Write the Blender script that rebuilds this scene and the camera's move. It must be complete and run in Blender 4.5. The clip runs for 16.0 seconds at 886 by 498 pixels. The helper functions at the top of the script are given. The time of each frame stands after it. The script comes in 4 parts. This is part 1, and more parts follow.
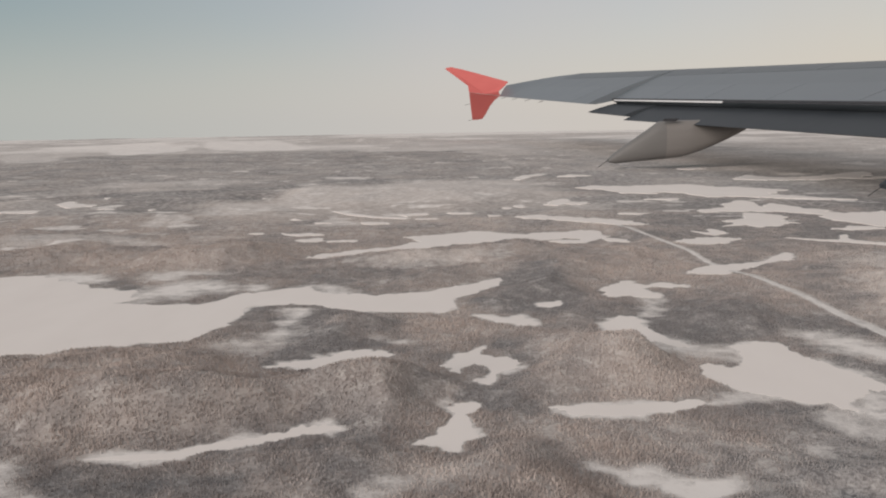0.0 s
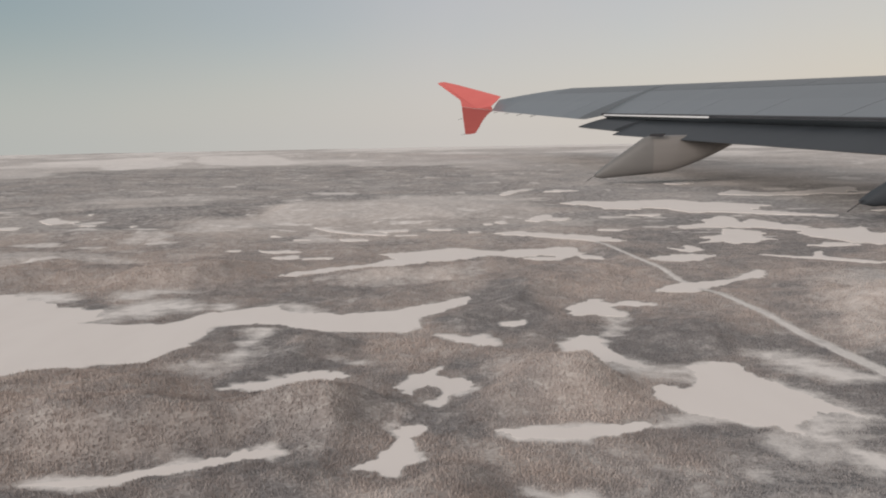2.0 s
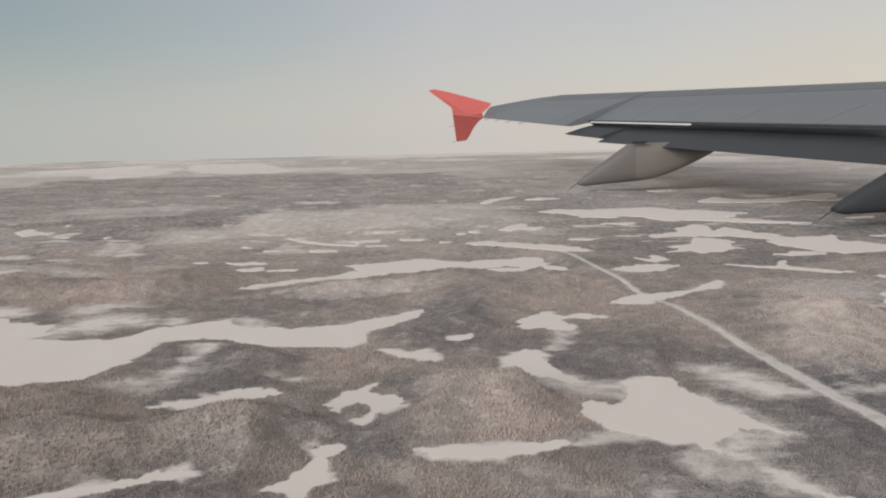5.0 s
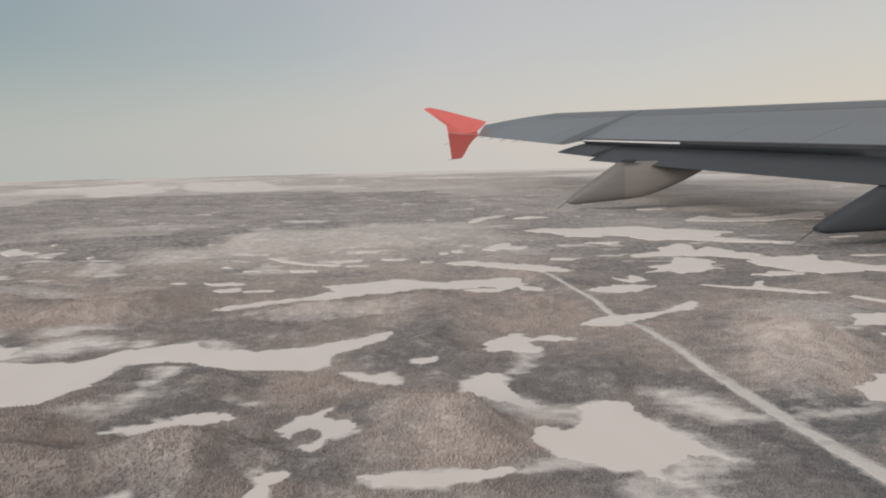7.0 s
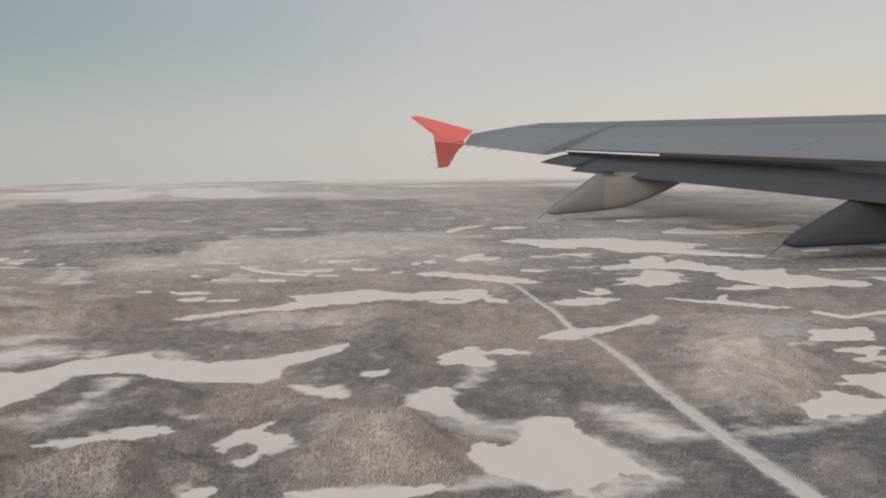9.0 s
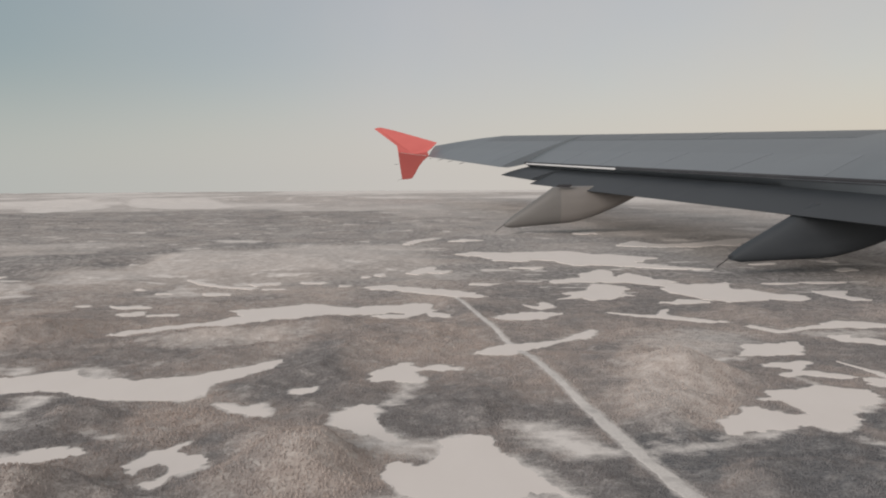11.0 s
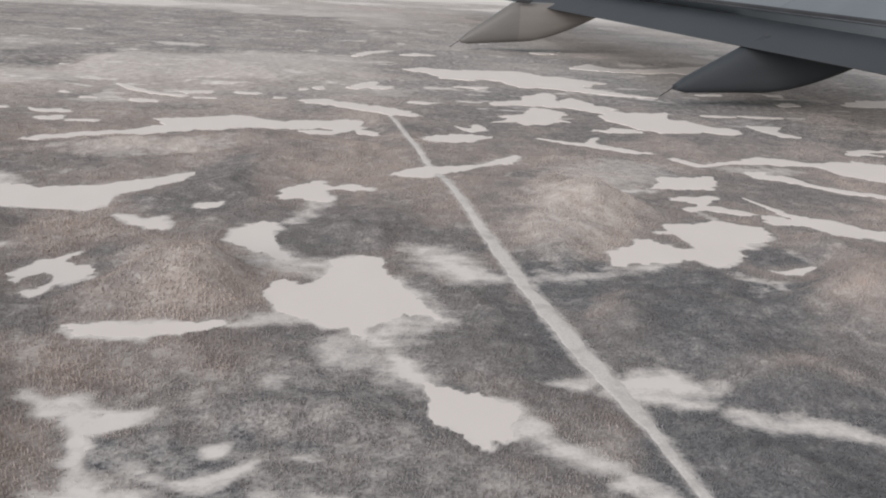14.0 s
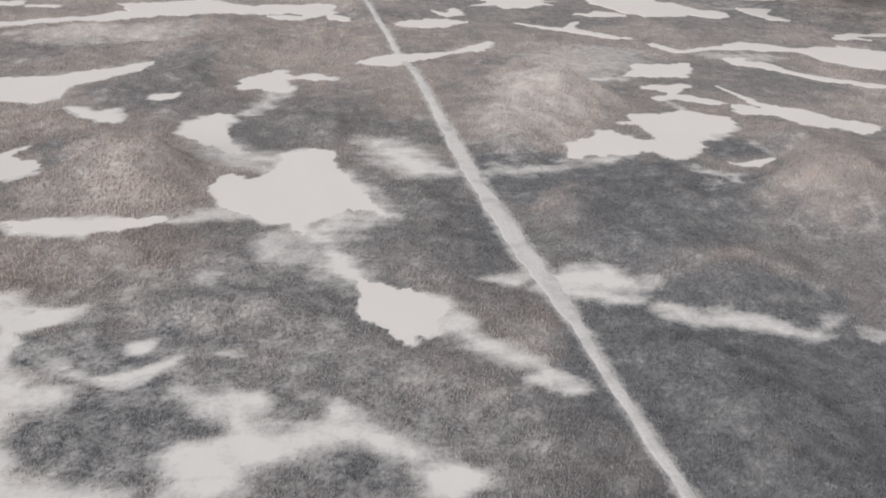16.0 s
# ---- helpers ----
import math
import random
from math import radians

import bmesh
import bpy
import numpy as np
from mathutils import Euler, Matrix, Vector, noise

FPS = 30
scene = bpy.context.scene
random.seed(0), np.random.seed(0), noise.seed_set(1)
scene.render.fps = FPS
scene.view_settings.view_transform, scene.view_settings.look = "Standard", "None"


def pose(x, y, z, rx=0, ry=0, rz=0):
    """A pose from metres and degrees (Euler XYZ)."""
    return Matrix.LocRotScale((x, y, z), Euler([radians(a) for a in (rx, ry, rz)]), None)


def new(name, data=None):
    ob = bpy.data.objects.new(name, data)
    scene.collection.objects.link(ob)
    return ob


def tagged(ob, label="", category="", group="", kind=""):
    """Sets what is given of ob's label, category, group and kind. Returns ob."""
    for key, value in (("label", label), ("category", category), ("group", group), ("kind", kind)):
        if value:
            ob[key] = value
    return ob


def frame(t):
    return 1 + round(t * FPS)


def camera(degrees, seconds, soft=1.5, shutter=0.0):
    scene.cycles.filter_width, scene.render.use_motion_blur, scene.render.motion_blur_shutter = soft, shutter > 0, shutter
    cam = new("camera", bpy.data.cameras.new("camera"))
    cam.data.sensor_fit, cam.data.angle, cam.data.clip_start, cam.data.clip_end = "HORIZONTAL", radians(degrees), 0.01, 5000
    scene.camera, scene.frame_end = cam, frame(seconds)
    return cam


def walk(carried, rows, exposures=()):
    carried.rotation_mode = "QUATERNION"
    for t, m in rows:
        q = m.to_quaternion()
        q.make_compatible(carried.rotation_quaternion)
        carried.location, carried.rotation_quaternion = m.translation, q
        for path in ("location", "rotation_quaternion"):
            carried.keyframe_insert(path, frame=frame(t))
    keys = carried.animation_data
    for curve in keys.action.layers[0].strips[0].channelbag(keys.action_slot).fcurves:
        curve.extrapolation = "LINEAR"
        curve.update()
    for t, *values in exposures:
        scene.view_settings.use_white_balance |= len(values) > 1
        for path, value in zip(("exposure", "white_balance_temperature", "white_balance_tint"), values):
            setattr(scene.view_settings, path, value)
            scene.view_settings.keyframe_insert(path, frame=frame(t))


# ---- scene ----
from mathutils.geometry import tessellate_polygon

# ---- camera: metres, then pitch, roll and yaw in degrees ----
cam = camera(58.0, 16.0, soft=2.0)
ROWS = [
    (0, -0.00, 0.00, 85.00, -9.19, 0.95, 0.00),
    (0.5, 3.84, 0.14, 85.64, -8.90, 0.92, -0.07),
    (1, 7.71, 0.26, 86.25, -8.63, 0.88, -0.10),
    (1.5, 11.60, 0.34, 86.85, -8.41, 0.98, -0.14),
    (2, 15.52, 0.40, 87.42, -8.23, 1.03, -0.20),
    (2.5, 19.49, 0.46, 87.96, -8.20, 1.11, -0.30),
    (3, 23.48, 0.54, 88.48, -8.19, 1.26, -0.36),
    (3.5, 27.50, 0.65, 88.99, -8.17, 1.35, -0.34),
    (4, 31.54, 0.80, 89.49, -8.14, 1.27, -0.39),
    (6.5, 52.02, 1.75, 92.05, -6.88, 1.39, -0.33),
    (7, 56.19, 1.96, 92.57, -6.58, 1.36, -0.38),
    (7.5, 60.45, 2.15, 93.11, -6.39, 1.25, -0.41),
    (8, 64.77, 2.31, 93.62, -6.37, 1.17, -0.50),
    (10.5, 86.96, 2.97, 96.21, -5.34, 0.50, -2.43),
    (11, 91.42, 3.07, 96.74, -5.27, 0.37, -3.25),
    (11.5, 95.84, 3.17, 97.22, -6.05, -2.06, -4.00),
    (12, 100.21, 3.34, 97.72, -8.68, -2.66, -4.17),
    (12.5, 104.55, 3.55, 98.25, -15.19, -2.55, -4.85),
    (13, 108.88, 3.76, 98.82, -17.61, -2.62, -5.02),
    (13.5, 113.24, 3.92, 99.43, -18.30, -2.64, -5.10),
    (14, 117.66, 4.06, 100.07, -18.42, -2.68, -5.12),
    (14.5, 122.19, 4.21, 100.77, -18.78, -2.69, -5.14),
    (15, 126.79, 4.36, 101.46, -22.08, -2.42, -5.17),
    (15.5, 131.42, 4.46, 102.08, -25.80, -2.38, -5.11),
    (16, 136.05, 4.55, 102.68, -26.53, -2.38, -5.07),
]
EXPOSURES = [(0.0, 0.32, 6900, 14), (8.0, 0.35, 6910, 13.6), (11.5, 0.29, 6880, 12.5), (12.0, 0.31, 6750, 12), (12.5, 0.52, 6650, 12.5), (14.5, 0.54, 6600, 12.2), (15.0, 0.53, 6600, 12), (16.0, 0.68, 6500, 11.5)]
walk(cam, [(t, pose(x, y, z, 90 + pitch, roll, yaw)) for t, x, y, z, pitch, roll, yaw in ROWS], EXPOSURES)

# ---- light: pale winter sun, low and hazy, behind the aircraft ----
SUN_AZ, SUN_EL = 225.0, 21.0  # degrees clockwise from +y, and above the horizon
CLOUD = [(0.26, (0.305, 0.395, 0.415)), (0.5, (0.545, 0.558, 0.575)), (0.66, (0.60, 0.59, 0.57)), (0.80, (0.65, 0.605, 0.53))]  # from -x to +x, in tenths
MIST = [(0.26, (0.51, 0.545, 0.535)), (0.5, (0.60, 0.60, 0.585)), (0.66, (0.64, 0.62, 0.585)), (0.80, (0.66, 0.615, 0.545))]  # the same, low over the horizon
world = bpy.data.worlds.new("winter_sky")
scene.world = world
world.use_nodes = True
wn = world.node_tree.nodes
sky = wn.new("ShaderNodeTexSky")
sky.sky_type = "NISHITA"
sky.sun_disc = False
sky.sun_elevation, sky.sun_rotation = radians(SUN_EL), radians(SUN_AZ)
sky.air_density, sky.dust_density, sky.ozone_density = 1.0, 0.8, 1.5
veil = wn.new("ShaderNodeMix")  # thin high cloud over the clear sky
veil.data_type = "RGBA"
thin = wn.new("ShaderNodeTexNoise")
thin.inputs["Scale"].default_value, thin.inputs["Detail"].default_value = 5.0, 3.0
patchy = wn.new("ShaderNodeMapRange")
for i, value in enumerate((0.3, 0.7, 0.64, 0.80), 1):
    patchy.inputs[i].default_value = value
world.node_tree.links.new(thin.outputs[0], patchy.inputs[0])
world.node_tree.links.new(patchy.outputs[0], veil.inputs[0])
across = wn.new("ShaderNodeSeparateXYZ")  # the cloud grows thicker and warmer ahead of the aircraft
world.node_tree.links.new(wn.new("ShaderNodeTexCoord").outputs["Generated"], across.inputs[0])
cloud = wn.new("ShaderNodeValToRGB")
shift = wn.new("ShaderNodeMath")
shift.operation = "MULTIPLY_ADD"
shift.inputs[1].default_value, shift.inputs[2].default_value = 0.5, 0.5
world.node_tree.links.new(across.outputs[0], shift.inputs[0])
world.node_tree.links.new(shift.outputs[0], cloud.inputs[0])
mist = wn.new("ShaderNodeValToRGB")
world.node_tree.links.new(shift.outputs[0], mist.inputs[0])
for ramp, stops in ((cloud.color_ramp, CLOUD), (mist.color_ramp, MIST)):
    ramp.elements.new(0.5), ramp.elements.new(0.6)
    for e, (at, col) in zip(ramp.elements, stops):
        e.position, e.color = at, (*col, 1)
bright = wn.new("ShaderNodeVectorMath")
bright.operation = "SCALE"
bright.inputs["Scale"].default_value = 10.0
world.node_tree.links.new(cloud.outputs[0], bright.inputs[0])
world.node_tree.links.new(bright.outputs[0], veil.inputs[7])
world.node_tree.links.new(sky.outputs[0], veil.inputs[6])
haze = wn.new("ShaderNodeMix")  # pale winter mist low over the horizon
haze.data_type = "RGBA"
low = wn.new("ShaderNodeMapRange")
low.interpolation_type = "SMOOTHERSTEP"
for i, value in enumerate((-0.02, 0.17, 0.75, 0.0), 1):
    low.inputs[i].default_value = value
world.node_tree.links.new(across.outputs[2], low.inputs[0])
world.node_tree.links.new(low.outputs[0], haze.inputs[0])
world.node_tree.links.new(veil.outputs[2], haze.inputs[6])
dense = wn.new("ShaderNodeVectorMath")
dense.operation = "SCALE"
dense.inputs["Scale"].default_value = 10.0
world.node_tree.links.new(mist.outputs[0], dense.inputs[0])
world.node_tree.links.new(dense.outputs[0], haze.inputs[7])
world.node_tree.links.new(haze.outputs[2], wn["Background"].inputs[0])
wn["Background"].inputs[1].default_value = 0.076
sun = new("sun", bpy.data.lights.new("sun", "SUN"))
sun.data.energy, sun.data.angle, sun.data.color = 1.95, radians(32), (1.0, 0.945, 0.90)
sun_dir = Vector((math.sin(radians(SUN_AZ)) * math.cos(radians(SUN_EL)), math.cos(radians(SUN_AZ)) * math.cos(radians(SUN_EL)), math.sin(radians(SUN_EL))))
sun.rotation_euler = sun_dir.to_track_quat("Z", "Y").to_euler()


# ---- materials ----
class Nodes:
    def __init__(self, name):
        self.mat = bpy.data.materials.new(name)
        self.mat.use_nodes = True
        self.tree = self.mat.node_tree
        self.bsdf = self.tree.nodes["Principled BSDF"]

    def add(self, kind, **values):
        node = self.tree.nodes.new(kind)
        for key, value in values.items():
            node.inputs[key.replace("_", " ")].default_value = value
        return node

    def link(self, a, b):
        self.tree.links.new(a, b)

    def coords(self):
        return self.add("ShaderNodeTexCoord").outputs["Object"]

    def noise(self, scale, detail=4.0, rough=0.55, vector=None, stretch=None):
        node = self.add("ShaderNodeTexNoise", Scale=scale, Detail=detail, Roughness=rough)
        vector = vector or self.coords()
        if stretch:
            m = self.add("ShaderNodeMapping", Scale=stretch)
            self.link(vector, m.inputs[0])
            vector = m.outputs[0]
        self.link(vector, node.inputs["Vector"])
        return node.outputs[0]

    def ramp(self, value, stops):
        node = self.add("ShaderNodeValToRGB")
        el = node.color_ramp.elements
        while len(el) < len(stops):
            el.new(0.5)
        for e, (at, col) in zip(el, stops):
            e.position, e.color = at, (*col, 1) if len(col) == 3 else col
        self.link(value, node.inputs[0])
        return node.outputs[0]

    def math(self, op, a, b=0.0):
        node = self.tree.nodes.new("ShaderNodeMath")
        node.operation = op
        for i, v in enumerate((a, b)):
            if isinstance(v, (int, float)):
                node.inputs[i].default_value = v
            else:
                self.link(v, node.inputs[i])
        return node.outputs[0]

    def mix(self, fac, a, b, blend="MIX"):
        node = self.tree.nodes.new("ShaderNodeMix")
        node.data_type, node.blend_type = "RGBA", blend
        for i, v in ((0, fac), (6, a), (7, b)):
            if isinstance(v, (int, float)):
                node.inputs[i].default_value = v
            elif isinstance(v, tuple):
                node.inputs[i].default_value = (*v, 1)
            else:
                self.link(v, node.inputs[i])
        return node.outputs[2]

    def attr(self, name):
        node = self.tree.nodes.new("ShaderNodeAttribute")
        node.attribute_name = name
        return node.outputs["Fac"]

    def finish(self, colour, rough=0.8, bump=None, strength=0.3, distance=0.1, metal=0.0, spec=0.3):
        if isinstance(colour, tuple):
            self.bsdf.inputs["Base Color"].default_value = (*colour, 1)
        else:
            self.link(colour, self.bsdf.inputs["Base Color"])
        if isinstance(rough, float):
            self.bsdf.inputs["Roughness"].default_value = rough
        else:
            self.link(rough, self.bsdf.inputs["Roughness"])
        self.bsdf.inputs["Metallic"].default_value = metal
        self.bsdf.inputs["Specular IOR Level"].default_value = spec
        if bump is not None:
            b = self.add("ShaderNodeBump", Strength=strength, Distance=distance)
            self.link(bump, b.inputs["Height"])
            self.link(b.outputs[0], self.bsdf.inputs["Normal"])
        return self.mat


def ground_material():
    n = Nodes("snowy_taiga_floor")
    fine = n.noise(0.9, 5, 0.7)
    mid = n.noise(0.16, 4, 0.6)
    tone = n.attr("tone")
    dark = n.mix(tone, (0.076, 0.077, 0.083), (0.336, 0.288, 0.266))
    pale = n.mix(tone, (0.205, 0.209, 0.219), (0.427, 0.378, 0.351))
    forest = n.mix(n.ramp(fine, [(0.38, (0, 0, 0)), (0.64, (1, 1, 1))]), dark, pale)
    forest = n.mix(n.math("MULTIPLY", n.ramp(mid, [(0.45, (0, 0, 0)), (0.75, (1, 1, 1))]), 0.35), forest, (0.56, 0.53, 0.50))
    snow = n.mix(mid, (0.70, 0.655, 0.63), (0.78, 0.74, 0.715))
    edge = n.math("ADD", n.attr("cover"), n.math("MULTIPLY", n.math("SUBTRACT", fine, 0.5), 0.55))
    edge = n.math("ADD", edge, n.math("MULTIPLY", n.math("SUBTRACT", mid, 0.5), 0.9))
    cover = n.ramp(edge, [(0.12, (0, 0, 0)), (0.92, (1, 1, 1))])
    return n.finish(n.mix(cover, forest, snow), 0.9, fine, 0.12, 0.5, spec=0.1)


def lake_material():
    n = Nodes("wind_packed_lake_snow")
    drift = n.noise(0.05, 4, 0.55, stretch=(1, 0.35, 1))
    fine = n.noise(0.8, 3)
    col = n.mix(drift, (0.725, 0.668, 0.638), (0.795, 0.742, 0.712))
    return n.finish(col, 0.75, fine, 0.08, 0.1, spec=0.2)


def road_material():
    n = Nodes("snow_covered_clearing")
    big = n.noise(0.12, 4, 0.6)
    fine = n.noise(1.3, 4, 0.7)
    col = n.mix(n.ramp(fine, [(0.4, (0, 0, 0)), (0.7, (1, 1, 1))]), (0.60, 0.57, 0.552), (0.76, 0.725, 0.70))
    col = n.mix(n.ramp(big, [(0.5, (0, 0, 0)), (0.72, (1, 1, 1))]), col, (0.50, 0.475, 0.46))
    return n.finish(col, 0.85, fine, 0.3, 0.2, spec=0.15)


def tree_material():
    n = Nodes("frosted_conifer")
    geo = n.add("ShaderNodeNewGeometry")
    tone = n.attr("tone")
    dark = n.mix(tone, (0.100, 0.101, 0.109), (0.402, 0.337, 0.309))
    pale = n.mix(tone, (0.272, 0.276, 0.288), (0.497, 0.438, 0.408))
    clump = n.ramp(n.noise(0.22, 3, 0.6), [(0.36, (0, 0, 0)), (0.66, (1, 1, 1))])
    col = n.mix(n.math("ADD", n.math("MULTIPLY", geo.outputs["Random Per Island"], 0.32), n.math("MULTIPLY", clump, 0.55)), dark, pale)
    col = n.mix(n.math("MULTIPLY", n.attr("cover"), 1.1), col, (0.60, 0.57, 0.555))  # half buried where the snow lies open
    return n.finish(col, 0.9, spec=0.05)


def paint_material(name, colour, wear, rough=0.45, scale=0.02, spec=0.4):
    n = Nodes(name)
    streak = n.noise(scale, 5, 0.6, stretch=(0.25, 1, 1))
    fine = n.noise(scale * 14, 4, 0.6)
    col = n.mix(n.ramp(streak, [(0.35, (0, 0, 0)), (0.7, (1, 1, 1))]), colour, wear)
    col = n.mix(n.math("MULTIPLY", fine, 0.2), col, tuple(c * 0.7 for c in colour))
    return n.finish(col, n.math("ADD", n.math("MULTIPLY", streak, 0.2), rough - 0.1), fine, 0.03, 0.3, spec=spec)


M_GROUND, M_LAKE, M_ROAD, M_TREE = ground_material(), lake_material(), road_material(), tree_material()
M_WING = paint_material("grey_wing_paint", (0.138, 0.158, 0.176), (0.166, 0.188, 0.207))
# shade under the wing put into the colour of flaps and inner fairing
M_FLAP = paint_material("shade_darkened_grey_paint", (0.040, 0.046, 0.053), (0.054, 0.061, 0.069), 0.55, spec=0.2)
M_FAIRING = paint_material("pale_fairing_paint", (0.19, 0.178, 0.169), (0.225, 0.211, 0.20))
M_TAIL = paint_material("grey_tail_cone_paint", (0.15, 0.145, 0.14), (0.178, 0.172, 0.166))
M_RED = paint_material("red_winglet_paint", (0.60, 0.135, 0.125), (0.66, 0.165, 0.15))
M_SPOILER = paint_material("spoiler_paint", (0.15, 0.17, 0.189), (0.175, 0.198, 0.219))
M_SLAT = paint_material("slat_paint", (0.104, 0.119, 0.132), (0.126, 0.142, 0.156))
M_DARK = paint_material("dark_rubber_seal", (0.03, 0.03, 0.035), (0.05, 0.05, 0.055), 0.7)
# brightness of the sky behind the flap gap, put into a colour
M_GAP_SKY = paint_material("pale_gap_sky", (0.72, 0.72, 0.73), (0.78, 0.78, 0.78), 0.35)


# ---- plan of the land ----
def lattice(x, y, seed):
    """Smooth value noise, 0 to 1, on a unit lattice."""
    xi, yi = np.floor(x).astype(np.int64), np.floor(y).astype(np.int64)
    fx, fy = x - xi, y - yi
    fx, fy = fx * fx * (3 - 2 * fx), fy * fy * (3 - 2 * fy)

    def rnd(a, b):
        h = (a * 374761393 + b * 668265263 + seed * 974711) & 0xFFFFFFFF
        h = ((h ^ (h >> 13)) * 1274126177) & 0xFFFFFFFF
        return ((h ^ (h >> 16)) & 0xFFFF) / 65535.0

    return (rnd(xi, yi) * (1 - fx) + rnd(xi + 1, yi) * fx) * (1 - fy) + (rnd(xi, yi + 1) * (1 - fx) + rnd(xi + 1, yi + 1) * fx) * fy


def fbm(x, y, size, octaves, seed):
    total, amp, norm = 0.0, 1.0, 0.0
    for k in range(octaves):
        total = total + amp * lattice(x / size * 2 ** k + 17.3 * k, y / size * 2 ** k - 9.1 * k, seed + k)
        norm += amp
        amp *= 0.55
    return total / norm


def smooth(a, b, v):
    t = np.clip((v - a) / (b - a), 0, 1)
    return t * t * (3 - 2 * t)


def rounded(points, steps=5):
    """A closed Catmull-Rom curve through the points."""
    p = np.array(points, float)
    out = []
    for i in range(len(p)):
        a, b, c, d = p[i - 1], p[i], p[(i + 1) % len(p)], p[(i + 2) % len(p)]
        for s in np.arange(steps) / steps:
            out.append(b + 0.42 * s * (c - a) + (3 * (c - b) - 0.84 * (c - a) - 0.42 * (d - b)) * s ** 2 + (2 * (b - c) + 0.42 * (c - a) + 0.42 * (d - b)) * s ** 3)
    return np.array(out)


def ragged(p, seed):
    """The shoreline roughened by small bays and points."""
    step = 0.0035 * max(float(p[:, 1].mean()), 160)
    q = np.vstack([p, p[:1]])
    along = np.concatenate([[0], np.cumsum(np.hypot(*np.diff(q, axis=0).T))])
    s = np.linspace(0, along[-1], max(24, min(420, int(along[-1] / step))), endpoint=False)
    p = np.stack([np.interp(s, along, q[:, 0]), np.interp(s, along, q[:, 1])], 1)
    span = min(np.ptp(p, axis=0))
    gap = np.abs(s[:, None] - s[None, :])
    gap = np.minimum(gap, along[-1] - gap)
    apart = np.hypot(p[:, None, 0] - p[None, :, 0], p[:, None, 1] - p[None, :, 1])
    width = np.where(gap > np.maximum(2.3 * apart, 3.5 * along[-1] / len(s)), apart, 1e9).min(1)
    for size, amp in ((16, min(0.08 * span, 2.6)), (5, min(0.12 * span, 2.8)), (1.8, min(0.10 * span, 1.5))):
        k = max(1.0, step / 0.7) ** 0.7
        dx = fbm(p[:, 0], p[:, 1], size * k, 2, seed) - 0.5
        dy = fbm(p[:, 0], p[:, 1], size * k, 2, seed + 50) - 0.5
        p = p + np.stack([dx, 1.5 * dy], 1) * 1.6 * np.minimum(amp * k, 0.22 * width)[:, None]
    return p


def inside_distance(px, py, poly):
    """Signed distance to the outline, positive inside."""
    best = np.full(px.shape, 1e9)
    inside = np.zeros(px.shape, bool)
    for (ax, ay), (bx, by) in zip(poly, np.roll(poly, -1, axis=0)):
        ex, ey = bx - ax, by - ay
        t = np.clip(((px - ax) * ex + (py - ay) * ey) / max(ex * ex + ey * ey, 1e-9), 0, 1)
        best = np.minimum(best, (px - ax - t * ex) ** 2 + (py - ay - t * ey) ** 2)
        if ay != by:
            inside ^= ((ay > py) != (by > py)) & (px < (bx - ax) * (py - ay) / (by - ay) + ax)
    return np.where(inside, 1, -1) * np.sqrt(best)


SHORES, CLEARINGS, WOODS = [], [], []


def lake(points):
    SHORES.append(ragged(rounded(points, 6), len(SHORES) * 7 + 3))


def clearing(cover, points):
    CLEARINGS.append((cover, rounded(points, 3)))


def stand(tone, points):
    """Brown larch above zero, dark spruce below; a dark one also paints in a shaded slope."""
    WOODS.append((tone, rounded(points, 3)))


lake([(-286.9, 438), (-253.6, 446), (-236.0, 450), (-216.9, 437), (-182.2, 415), (-163.9, 406), (-151.7, 385.3), (-158.7, 378.4), (-129.8, 373.9), (-114.3, 376.4), (-104.6, 392.1), (-89.3, 400), (-71.9, 409), (-65.9, 398.5), (-38.8, 385.9), (-25.0, 388.7), (-8.3, 395.4), (12.2, 409), (30.4, 424), (21.9, 398.6), (2.9, 374.0), (0.1, 354.5), (-12.6, 352.1), (-25.3, 350.8), (-38.6, 356.1), (-54.7, 360.6), (-71.7, 367.5), (-85.0, 367.2), (-93.3, 357.7), (-92.5, 336.8), (-97.5, 318.6), (-101.1, 307.7), (-112.3, 307.6), (-131.7, 305.4), (-147.0, 300.0), (-167.4, 289.1), (-187.8, 281.1)])
lake([(-61.0, 272.6), (-46.8, 279.2), (-35.1, 289.1), (-26.7, 293.0), (-18.8, 286.0), (-28.0, 278.9), (-37.4, 273.4), (-47.6, 268.1)])
lake([(-93.8, 194.9), (-85.6, 197.0), (-72.7, 198.3), (-62.9, 203.7), (-53.4, 207.9), (-44.7, 213.1), (-39.9, 216.6), (-29.9, 214.1), (-38.4, 208.8), (-48.0, 203.9), (-55.5, 200.1), (-64.1, 197.6), (-70.1, 194.4), (-81.3, 194.1)])
lake([(-1.1, 268.1), (-0.2, 274.3), (3.6, 282.4), (7.4, 286.9), (11.5, 289.4), (12.2, 283.1), (14.4, 279.6), (22.2, 277.0), (24.2, 271.1), (23.3, 265.1), (19.5, 263.0), (16.7, 259.7), (15.4, 253.1), (11.4, 250.7), (8.7, 253.0), (13.6, 257.1), (14.8, 263.9), (13.4, 268.8), (10.4, 270.3), (7.0, 268.1), (5.6, 262.8), (2.3, 261.4)])
